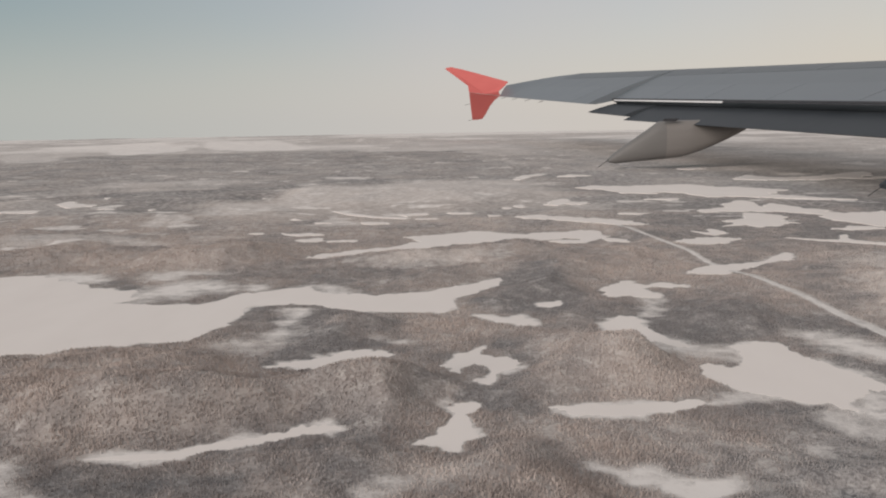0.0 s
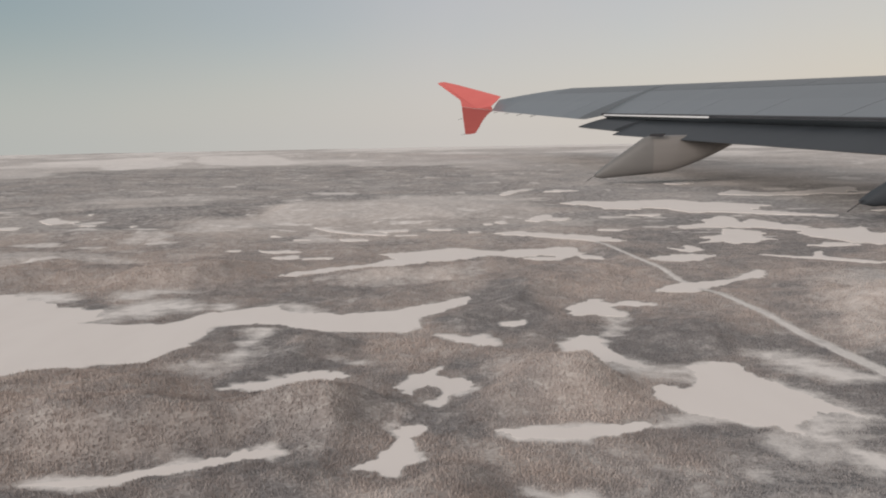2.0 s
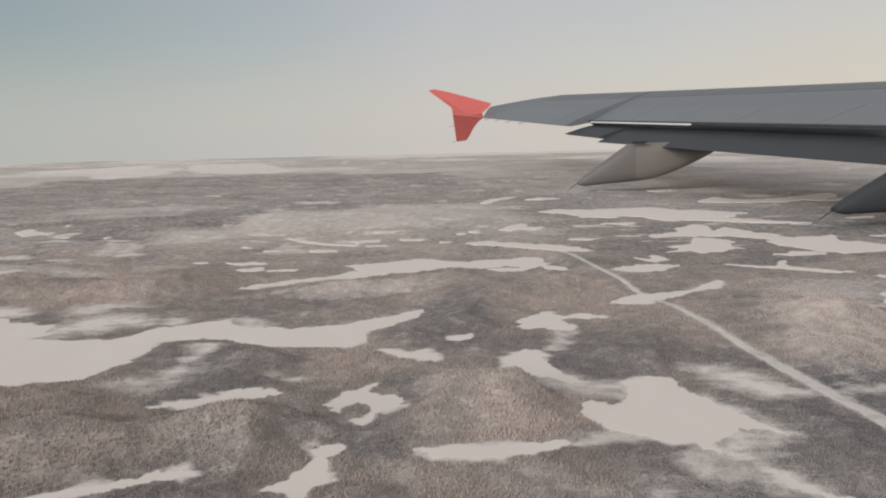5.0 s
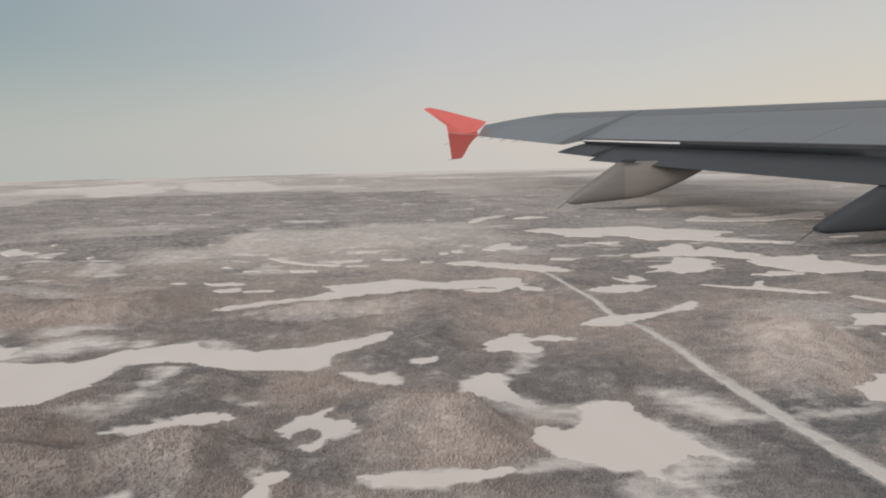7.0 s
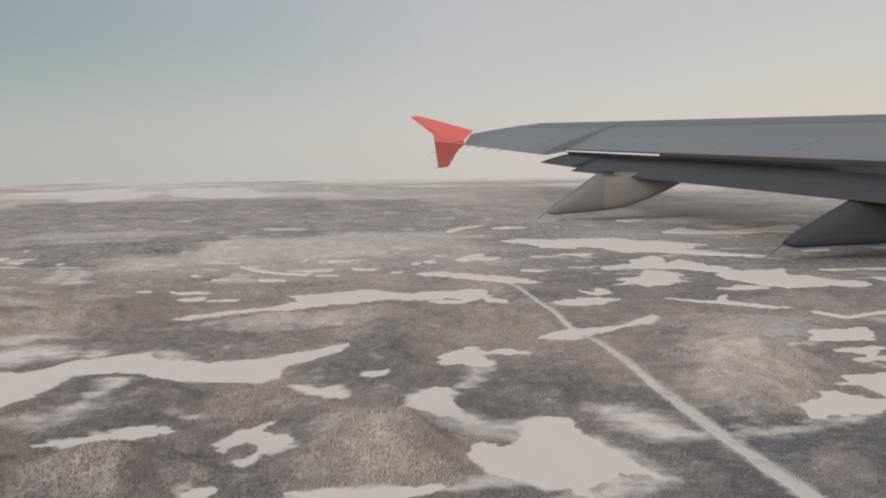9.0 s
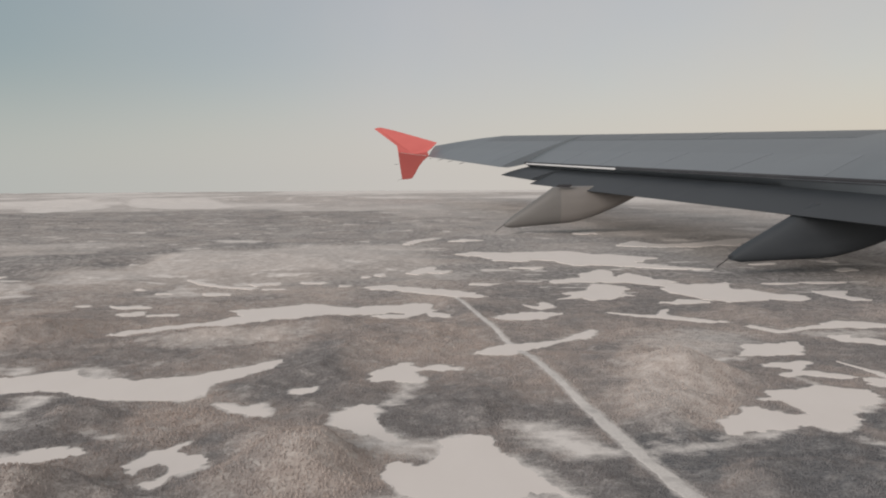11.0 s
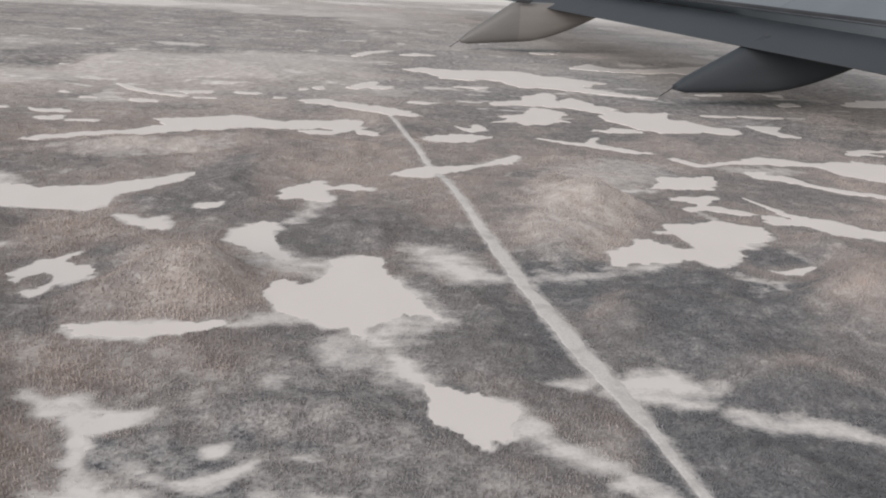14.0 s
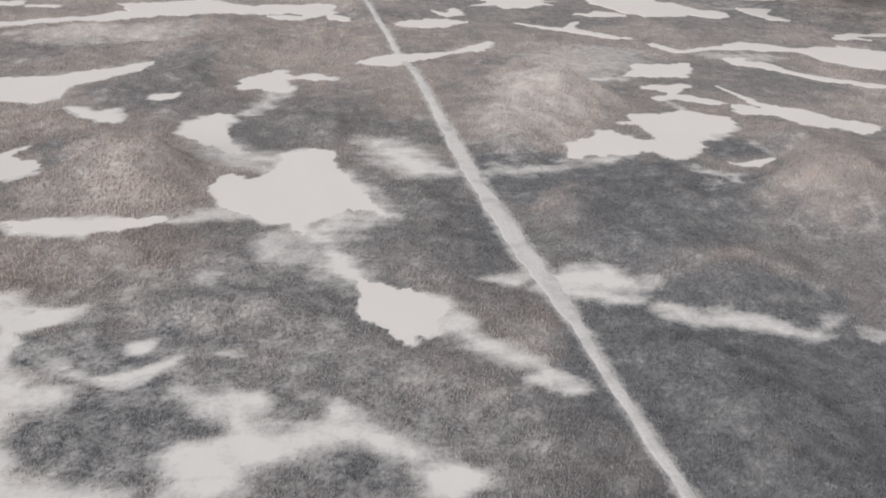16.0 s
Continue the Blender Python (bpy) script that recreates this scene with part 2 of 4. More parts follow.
lake([(-9.1, 203.4), (-7.7, 207.0), (-3.5, 209.7), (-0.3, 216.2), (1.5, 222.3), (0.3, 226.7), (2.4, 230.1), (9.0, 232.9), (10.0, 229.6), (7.5, 225.3), (5.6, 222.0), (6.6, 213.7), (8.2, 206.0), (3.4, 203.4), (0.8, 200.0), (-5.2, 200.4)])
lake([(29.6, 227.4), (39.4, 228.1), (46.0, 229.8), (59.4, 229.4), (71.2, 231.7), (76.2, 230.9), (76.8, 227.5), (70.8, 225.0), (62.6, 221.4), (54.5, 219.5), (43.4, 219.0), (35.2, 220.3), (33.3, 223.5)])
lake([(11.2, 343.1), (18.3, 339.7), (27.4, 333.7), (32.4, 340.3), (36.0, 331.2), (41.2, 322.4), (31.7, 324.8), (21.7, 330.7)])
lake([(40.5, 359.5), (53.3, 366.7), (54.7, 358.5), (46.4, 354.6)])
lake([(64.0, 698), (88.6, 703), (117.6, 679), (149.4, 656), (164.7, 627), (142.2, 626), (116.3, 647), (88.7, 668)])
lake([(135.9, 435), (153.4, 448), (170.4, 453), (189.2, 464), (203.0, 479), (212.0, 488), (206.3, 467), (187.5, 456), (167.8, 438), (150.6, 428), (137.9, 425)])
lake([(156.0, 536), (179.5, 550), (203.4, 550), (188.0, 531), (164.4, 527)])
lake([(-125.3, 611), (-96.1, 610), (-92.6, 595), (-111.4, 594)])
lake([(6.0, 734), (24.1, 732), (24.0, 717), (10.3, 719)])
lake([(385.4, 1306), (428, 1326), (420, 1275), (386.0, 1268)])
lake([(183.6, 589), (192.7, 580), (201.7, 595), (207.1, 579), (198.2, 565), (188.9, 570)])
lake([(615, 805), (682, 842), (716, 841), (683, 792), (610, 777)])
lake([(-88.6, 505), (-69.5, 522), (-48.2, 530), (-25.5, 545), (-20.8, 555), (-31.8, 584), (-22.0, 585), (5.5, 593), (28.8, 609), (51.3, 591), (88.9, 598), (110.2, 601), (115.0, 565), (104.7, 555), (81.0, 561), (49.9, 553), (34.9, 548), (12.2, 545), (-7.5, 529), (-37.3, 516), (-64.8, 507), (-84.2, 498)])
lake([(166.4, 979), (190.6, 998), (228.2, 986), (272.4, 995), (309.0, 998), (330.0, 966), (358.2, 942), (385.6, 899), (349.8, 867), (369.6, 831), (410, 786), (382.7, 784), (345.7, 813), (304.7, 839), (284.5, 831), (271.3, 854), (269.0, 888), (250.2, 891), (214.7, 889), (187.7, 936)])
lake([(386.7, 1070), (427, 1140), (440, 1090), (478, 1085), (526, 1107), (610, 1167), (588, 1108), (532, 1060), (485, 1040), (424, 1039)])
lake([(520, 1061), (584, 1071), (591, 1052), (532, 1042)])
lake([(224.0, 715), (251.9, 736), (272.9, 768), (294.6, 799), (300.9, 779), (294.2, 744), (314.8, 768), (323.2, 741), (339.9, 719), (342.2, 703), (330.9, 700), (341.9, 688), (366.3, 685), (385.4, 694), (370.8, 660), (385.2, 648), (393.4, 625), (408, 608), (405, 594), (378.5, 594), (360.3, 593), (340.1, 587), (332.8, 601), (321.9, 620), (318.1, 649), (321.3, 672), (307.6, 691), (281.1, 705), (256.0, 708), (235.9, 710)])
lake([(226.7, 642), (244.0, 656), (254.3, 690), (267.4, 692), (283.0, 676), (286.7, 655), (272.1, 637), (282.1, 624), (264.9, 620), (246.6, 610), (239.5, 599), (234.9, 617), (216.2, 613), (230.9, 629)])
lake([(288.8, 589), (307.0, 604), (325.4, 594), (312.0, 582), (291.2, 584)])
lake([(414, 684), (440, 685), (432, 675), (413, 677)])
lake([(449, 688), (485, 688), (479, 677), (450, 680)])
lake([(528, 773), (547, 786), (545, 766), (524, 755)])
lake([(431, 634), (457, 638), (460, 631), (446, 611), (454, 587), (435, 591), (431, 609)])
lake([(470, 836), (496, 839), (490, 829), (468, 826)])
lake([(552, 849), (573, 853), (563, 837), (546, 833)])
lake([(235.8, 552), (249.5, 543), (267.5, 537), (279.6, 562), (281.2, 554), (275.1, 536), (288.7, 520), (305.2, 504), (287.1, 506), (270.1, 522), (250.8, 534)])
lake([(171.3, 1185), (215.1, 1200), (207.8, 1170), (174.0, 1164)])
lake([(99.6, 1135), (121.4, 1202), (155.7, 1208), (128.8, 1170), (107.3, 1115)])
lake([(-108.8, 575), (-95.7, 583), (-87.9, 570), (-103.2, 569)])
lake([(-83.9, 570), (-67.1, 573), (-64.5, 564), (-79.8, 563)])
lake([(-151.2, 613), (-141.4, 615), (-139.2, 607), (-147.8, 608)])
lake([(-111.2, 676), (-100.2, 678), (-97.5, 668), (-107.8, 669)])
lake([(-136.7, 705), (-129.2, 704), (-126.0, 694), (-131.8, 694)])
lake([(-70.8, 672), (-49.5, 669), (-49.8, 660), (-65.4, 658)])
lake([(-106.4, 766), (-80.9, 736), (-61.4, 715), (-39.9, 706), (-38.5, 698), (-59.1, 704), (-79.9, 720), (-103.3, 754)])
lake([(-38.1, 724), (-17.4, 737), (-17.2, 718), (-31.1, 712)])
lake([(-25.6, 694), (-8.5, 692), (-7.5, 685), (-23.0, 686)])
lake([(38.7, 708), (48.7, 707), (48.1, 700), (40.5, 697)])
lake([(55.9, 770), (63.9, 773), (64.3, 760), (57.3, 761)])
lake([(68.0, 782), (78.4, 790), (77.6, 768), (69.5, 768)])
lake([(99.6, 792), (118.0, 839), (136.3, 847), (128.9, 817), (143.0, 811), (144.3, 787), (121.6, 780), (107.8, 782)])
lake([(206.4, 829), (241.2, 830), (235.9, 810), (207.9, 819)])
lake([(154.3, 711), (174.4, 709), (184.0, 704), (167.8, 695), (155.8, 700)])
lake([(73.3, 553), (88.9, 556), (104.6, 552), (96.7, 544), (85.1, 543)])
lake([(108.7, 557), (124.5, 555), (123.5, 540), (112.1, 543)])
lake([(-418, 858), (-426, 901), (-396.8, 872), (-372.9, 845), (-390.1, 837)])
lake([(-353.4, 820), (-334.8, 817), (-337.3, 802)])
lake([(-298.2, 802), (-292.9, 806), (-290.2, 790)])
lake([(-298.9, 968), (-285.9, 965), (-287.2, 951)])
lake([(-205.6, 903), (-192.3, 900), (-194.6, 882)])
lake([(-402, 943), (-396.2, 949), (-392.1, 927)])
lake([(-449, 804), (-412, 808), (-407, 788), (-441, 788)])
lake([(84.5, 256.0), (88.6, 267.3), (96.7, 263.8), (105.4, 272.0), (106.4, 283.5), (120.2, 291.8), (126.7, 287.0), (128.1, 272.5), (132.2, 259.2), (137.0, 249.3), (142.2, 233.4), (136.9, 237.8), (128.0, 236.8), (123.0, 231.2), (119.1, 225.0), (117.0, 219.1), (111.4, 227.0), (100.8, 231.1), (93.4, 235.3), (88.2, 246.5)])
lake([(78.5, 377.6), (81.8, 393.1), (87.1, 407), (95.1, 411), (101.5, 399.8), (112.2, 406), (120.8, 401), (116.9, 393.4), (101.9, 394.5), (97.4, 383.8), (102.2, 374.2), (96.2, 369.1), (88.1, 373.3)])
lake([(66.6, 307.7), (67.6, 325.5), (74.1, 333.5), (81.8, 336.2), (82.0, 318.8), (82.5, 308.2), (91.9, 286.1), (85.4, 289.0), (77.8, 298.1), (73.1, 301.2)])
lake([(135.4, 183.3), (135.3, 189.3), (139.7, 189.2), (146.7, 186.2), (152.1, 183.2), (156.0, 180.3), (157.0, 174.7), (153.7, 168.7), (149.4, 163.8), (145.8, 162.1), (140.9, 164.6), (136.8, 169.6), (134.2, 177.6)])
lake([(211.7, 289.7), (216.9, 302.4), (222.9, 310.0), (230.2, 313.4), (236.7, 319.2), (240.3, 315.5), (246.2, 310.4), (253.8, 306.3), (256.3, 306.5), (254.1, 314.7), (253.6, 322.5), (252.4, 329.0), (247.7, 330.4), (247.7, 333.8), (253.1, 337.6), (257.2, 343.2), (268.7, 344.9), (277.2, 350.1), (285.1, 355.4), (293.9, 350.3), (299.2, 344.1), (299.6, 337.0), (294.3, 323.2), (291.1, 316.6), (284.2, 314.7), (278.0, 309.8), (271.0, 300.6), (267.4, 295.5), (260.9, 291.8), (255.5, 290.2), (252.6, 294.2), (248.1, 294.7), (243.6, 295.2), (238.3, 289.5), (230.3, 287.8), (221.1, 287.5), (214.7, 288.5)])
lake([(265.4, 409), (271.2, 412), (281.2, 426), (288.4, 437), (304.8, 440), (320.9, 440), (313.8, 426), (306.1, 416), (295.5, 410), (284.5, 410), (276.1, 413)])
lake([(277.1, 391.4), (287.1, 393.4), (299.3, 396.8), (298.8, 388.7), (288.5, 379.0), (295.7, 375.3), (303.3, 369.6), (309.6, 362.0), (301.2, 362.4), (291.7, 366.7), (286.1, 370.4), (276.1, 370.7), (274.4, 373.7), (284.8, 380.9), (279.5, 386.0)])
lake([(315.6, 398.2), (319.4, 387.0), (323.0, 376.4), (324.9, 366.1), (331.1, 361.5), (339.9, 354.3), (345.8, 345.3), (353.2, 339.4), (363.1, 329.6), (355.2, 318.4), (343.3, 329.3), (333.1, 333.8), (327.2, 342.3), (321.2, 346.5), (311.0, 343.1), (306.8, 345.6), (307.5, 355.0), (313.1, 360.3), (323.7, 356.1), (320.3, 365.8), (319.4, 378.3), (316.3, 390.2)])
lake([(344.2, 454), (357.1, 459), (358.7, 451), (370.4, 447), (372.4, 431), (377.5, 423), (387.6, 417), (401, 412), (415, 403), (409, 394.4), (392.5, 405), (379.9, 410), (372.3, 419), (366.3, 427), (362.1, 434), (354.2, 439), (346.6, 441), (346.0, 447)])
lake([(308.9, 495), (321.1, 488), (327.7, 477), (341.7, 484), (361.2, 493), (374.0, 503), (385.5, 507), (395.2, 499), (407, 492), (427, 499), (441, 503), (448, 490), (472, 484), (438, 435), (420, 440), (414, 454), (406, 461), (406, 477), (397.5, 482), (387.3, 484), (372.0, 484), (359.1, 481), (347.2, 480), (333.2, 473), (322.8, 470), (314.3, 480)])
lake([(456, 533), (471, 541), (484, 541), (516, 545), (508, 534), (482, 535), (470, 529), (479, 517), (466, 523), (452, 517)])
lake([(275.5, 283.8), (277.6, 281.3), (286.6, 284.9), (294.1, 287.8), (296.9, 286.6), (291.4, 283.1), (285.6, 279.1), (278.9, 279.4), (275.3, 281.2)])
clearing(0.75, [(-169.7, 440), (-168.9, 453), (-156.6, 460), (-139.4, 457), (-126.1, 448), (-143.1, 447), (-148.3, 443), (-148.9, 432), (-162.5, 430)])
clearing(0.90, [(-229.7, 452), (-209.7, 454), (-191.7, 441), (-189.0, 430), (-201.2, 427), (-217.6, 435)])
clearing(0.95, [(-161.4, 383.2), (-155.0, 391.5), (-154.1, 410), (-142.9, 427), (-125.2, 425), (-109.4, 407), (-112.9, 397.7), (-125.3, 398.5), (-130.3, 389.8), (-145.3, 392.1), (-147.4, 382.3)])
stand(-1.00, [(-186.8, 433), (-171.1, 432), (-156.2, 410), (-158.6, 395.7), (-179.4, 406)])
clearing(0.80, [(-105.0, 414), (-92.3, 414), (-91.7, 403), (-100.5, 401)])
clearing(0.80, [(-70.9, 411), (-58.3, 410), (-45.4, 392.9), (-56.9, 388.5)])
clearing(0.75, [(-70.7, 292.6), (-73.1, 335.6), (-73.3, 361.9), (-62.1, 357.7), (-63.3, 335.0), (-65.3, 308.1), (-73.3, 285.4)])
clearing(0.60, [(-88.1, 301.3), (-78.9, 308.9), (-68.1, 300.2), (-74.2, 289.1)])
clearing(0.45, [(-348.1, 619), (-309.2, 630), (-255.3, 608), (-198.2, 568), (-206.8, 537), (-275.3, 577), (-315.8, 560)])
clearing(0.40, [(-211.5, 549), (-160.9, 551), (-119.2, 523), (-141.3, 508), (-182.8, 523)])
clearing(0.60, [(-1281, 2322), (-1206, 2367), (-943, 2014), (-950, 1860), (-1044, 1889)])
clearing(0.35, [(-63.6, 470), (-30.5, 483), (11.3, 493), (39.4, 490), (17.2, 463), (-28.8, 453)])
clearing(0.40, [(235.3, 402), (260.3, 420), (264.1, 399.6), (240.7, 377.8)])
clearing(0.50, [(332.0, 468), (367.1, 474), (385.0, 463), (353.0, 449)])
clearing(0.50, [(184.9, 463), (213.1, 490), (206.6, 474), (185.9, 454)])
clearing(0.50, [(-23.0, 174.5), (-15.5, 180.1), (-7.5, 184.5), (-7.4, 179.9), (-13.5, 170.8), (-19.8, 168.8)])
clearing(0.70, [(-179.7, 867), (-161.3, 865), (-121.5, 789), (-124.7, 785), (-155.2, 834)])
clearing(0.70, [(-346.4, 668), (-312.8, 678), (-311.0, 664), (-335.8, 656)])
clearing(0.70, [(-312.9, 555), (-301.7, 564), (-287.3, 567), (-289.0, 583), (-264.9, 581), (-277.4, 564), (-290.4, 557), (-304.5, 546)])
clearing(0.70, [(-214.1, 1234), (-158.6, 1209), (-119.3, 1200), (-154.0, 1174)])
clearing(0.50, [(-444, 1172), (-345.4, 1205), (-318.0, 1166), (-388.1, 1130)])
clearing(0.80, [(97.9, 1162), (133.6, 1226), (162.0, 1245), (132.4, 1177)])
clearing(0.80, [(-114.9, 193.4), (-110.2, 189.9), (-103.6, 180.2), (-93.1, 172.6), (-103.0, 171.6), (-109.9, 174.6), (-118.9, 190.2)])
clearing(0.70, [(-29.2, 307.6), (-20.1, 305.4), (-12.2, 301.7), (-19.8, 299.7)])
clearing(0.60, [(-339.8, 2620), (-139.2, 2335), (26.0, 2444), (216.3, 2676), (191.2, 2365), (-7.6, 2195), (-224.8, 2208)])
stand(-0.90, [(211.0, 160.8), (263.3, 159.5), (237.0, 104.3), (196.4, 106.1), (196.7, 127.8)])
stand(-0.70, [(141.0, 231.4), (166.7, 278.6), (170.7, 236.4), (173.4, 190.7), (145.7, 200.6)])
stand(-0.60, [(214.7, 280.4), (255.5, 281.9), (283.6, 259.1), (237.6, 204.4), (202.2, 200.7)])
stand(0.90, [(213.8, 431), (278.2, 440), (241.4, 346.7), (215.1, 306.6), (196.2, 350.3)])
stand(0.60, [(17.1, 213.9), (58.5, 218.0), (91.0, 210.9), (87.4, 179.4), (50.8, 191.0)])
stand(0.60, [(-225.9, 759), (-151.6, 983), (87.8, 1026), (124.7, 859), (-17.7, 757), (-147.0, 679)])
clearing(0.80, [(121.6, 225.0), (128.1, 235.5), (142.2, 234.3), (143.8, 230.0), (136.9, 225.0), (128.5, 220.3)])
clearing(0.75, [(76.8, 225.8), (85.2, 234.0), (96.9, 235.4), (99.4, 229.1), (89.7, 227.0)])
clearing(0.85, [(87.1, 340.5), (91.6, 364.1), (98.7, 369.2), (93.5, 346.6), (88.8, 335.8)])
clearing(0.75, [(74.8, 291.7), (85.4, 289.0), (95.0, 277.4), (107.4, 272.1), (95.8, 270.7), (82.8, 280.0)])
clearing(0.95, [(137.6, 296.7), (143.7, 303.9), (154.7, 300.9), (157.8, 290.9), (162.5, 278.4), (167.8, 272.6), (156.5, 265.9), (147.1, 271.9), (140.6, 280.6)])
clearing(0.95, [(121.4, 222.7), (124.0, 222.8), (126.6, 207.5), (131.5, 198.9), (136.9, 190.8), (135.7, 186.2), (130.3, 192.4), (124.8, 202.2)])
clearing(0.58, [(109.6, 226.7), (123.4, 231.1), (134.2, 235.7), (139.2, 231.4), (131.3, 218.8), (128.0, 204.0), (135.2, 197.2), (136.6, 187.7), (127.9, 189.3), (122.3, 197.2), (116.3, 207.5)])
clearing(0.85, [(128.7, 271.3), (135.8, 257.7), (143.2, 235.9), (136.0, 235.8), (131.5, 249.9)])
clearing(0.85, [(150.9, 184.7), (158.3, 177.4), (163.8, 170.6), (165.0, 164.3), (169.3, 160.6), (175.5, 154.7), (176.6, 150.3), (170.6, 151.5), (163.8, 154.9), (159.8, 159.6), (155.8, 165.6), (152.2, 168.2)])
clearing(0.85, [(176.2, 149.2), (181.4, 146.0), (185.4, 140.5), (179.2, 140.1), (176.0, 145.1)])
clearing(0.95, [(189.5, 197.3), (201.5, 199.0), (209.2, 193.9), (212.8, 187.5), (211.4, 184.4), (201.5, 182.9), (205.7, 178.5), (194.3, 180.0), (184.8, 183.0), (181.7, 187.6)])
clearing(0.75, [(167.2, 190.7), (173.1, 195.6), (181.5, 197.3), (181.1, 190.7), (173.9, 187.0)])
clearing(0.85, [(176.8, 275.9), (187.5, 276.3), (199.7, 273.8), (217.3, 281.7), (235.1, 287.6), (230.9, 282.3), (210.7, 274.7), (196.1, 268.4), (183.9, 269.7)])
clearing(0.60, [(103.0, 213.5), (111.6, 225.0), (121.8, 221.1), (121.2, 202.8), (110.8, 199.6)])
clearing(0.85, [(171.7, 145.9), (180.3, 147.8), (183.6, 140.4), (176.4, 141.7)])
clearing(0.80, [(210.2, 175.3), (220.1, 173.7), (229.4, 170.8), (240.0, 167.8), (244.7, 162.5), (255.6, 171.6), (259.4, 170.2), (246.3, 159.9), (239.4, 160.6), (224.3, 165.5), (212.3, 168.4)])
clearing(0.60, [(257.8, 167.5), (264.8, 162.0), (263.3, 159.5), (257.1, 160.9)])
clearing(0.90, [(230.1, 400), (243.3, 404), (265.4, 409), (267.5, 402), (247.3, 396.9), (233.7, 396.9)])
clearing(0.85, [(276.1, 370.7), (280.9, 364.9), (284.2, 353.4), (281.8, 354.2), (277.5, 363.6)])
clearing(0.85, [(257.2, 276.8), (263.4, 275.8), (270.9, 273.0), (273.8, 270.1), (267.0, 269.8), (260.5, 274.4)])
clearing(0.80, [(269.3, 269.9), (269.6, 262.4), (270.5, 260.2), (267.9, 261.2)])
clearing(0.70, [(258.6, 262.1), (262.2, 263.9), (258.4, 255.5), (254.3, 252.7)])
clearing(0.50, [(294.8, 303.9), (300.7, 297.0), (301.4, 290.1), (296.9, 294.7)])
clearing(0.95, [(204.3, 276.7), (209.2, 281.8), (216.8, 281.5), (228.8, 283.9), (231.7, 282.7), (224.6, 278.7), (215.9, 279.0)])
stand(-1.10, [(191.2, 175.8), (227.1, 184.3), (261.3, 178.1), (228.9, 132.2), (183.7, 133.5)])
stand(-0.80, [(139.6, 235.8), (154.5, 266.4), (166.9, 255.9), (173.0, 215.3), (176.0, 200.7), (162.4, 197.2), (145.3, 197.2), (137.0, 207.6)])
stand(-0.25, [(93.8, 214.4), (128.2, 220.6), (167.8, 236.5), (144.5, 177.4), (89.5, 180.3)])
stand(-0.60, [(180.2, 374.8), (224.1, 337.5), (193.1, 281.8), (181.5, 313.7)])
stand(-0.75, [(149.3, 1254), (338.4, 1172), (612, 1211), (847, 1103), (446, 516), (319.1, 528), (216.6, 506), (166.5, 542), (125.8, 652)])
stand(-0.80, [(324.0, 445), (338.6, 432), (366.0, 409), (386.8, 396.1), (365.9, 364.0), (340.0, 364.2), (319.6, 381.5), (305.8, 397.4)])
stand(-0.90, [(253.0, 387.1), (275.4, 383.4), (284.4, 363.2), (275.8, 350.0), (249.8, 346.4), (242.1, 355.2)])
stand(-0.90, [(276.5, 306.7), (288.7, 311.1), (297.7, 300.4), (299.0, 290.0), (275.4, 285.7), (266.9, 292.1)])
stand(0.80, [(228.6, 374.3), (250.0, 386.9), (235.7, 336.5), (219.8, 319.0), (207.3, 318.3)])
stand(0.60, [(333.7, 584), (388.4, 559), (367.5, 506), (334.5, 493), (309.3, 517)])
stand(-1.20, [(58.0, 165.1), (63.6, 162.7), (68.1, 158.2), (64.9, 154.1), (61.1, 155.2)])
stand(-0.90, [(49.1, 169.9), (54.2, 164.0), (56.5, 160.6), (52.6, 161.8)])
stand(-0.90, [(68.7, 166.1), (73.9, 164.9), (81.0, 160.2), (87.9, 155.7), (88.7, 150.6), (84.3, 149.7), (77.7, 153.8), (71.4, 160.4)])
stand(-0.80, [(87.0, 168.2), (91.9, 169.4), (95.7, 160.0), (90.4, 162.3)])
stand(-0.80, [(100.2, 164.5), (107.9, 162.0), (106.9, 158.7), (101.2, 159.9)])
stand(0.45, [(268.8, 248.2), (285.8, 253.4), (301.2, 243.5), (298.7, 216.8), (287.0, 197.9), (276.7, 216.8)])
stand(0.90, [(189.4, 342.9), (220.5, 371.6), (241.0, 345.4), (225.2, 313.3), (198.8, 285.8), (184.5, 291.6)])
stand(0.50, [(57.8, 255.6), (63.3, 279.5), (80.3, 282.8), (82.2, 261.0), (76.9, 233.1), (62.5, 237.3)])
stand(-0.70, [(77.6, 326.0), (96.3, 342.6), (115.7, 339.4), (126.2, 302.9), (106.4, 283.5), (88.6, 295.3)])
stand(-0.70, [(16.3, 293.1), (24.1, 299.6), (37.3, 276.1), (26.2, 265.2)])
stand(-0.70, [(26.0, 411), (49.9, 464), (68.3, 403), (53.5, 344.6), (33.0, 352.0)])
stand(-0.50, [(131.2, 261.7), (162.0, 257.0), (172.1, 217.1), (159.8, 195.8), (141.5, 206.1)])
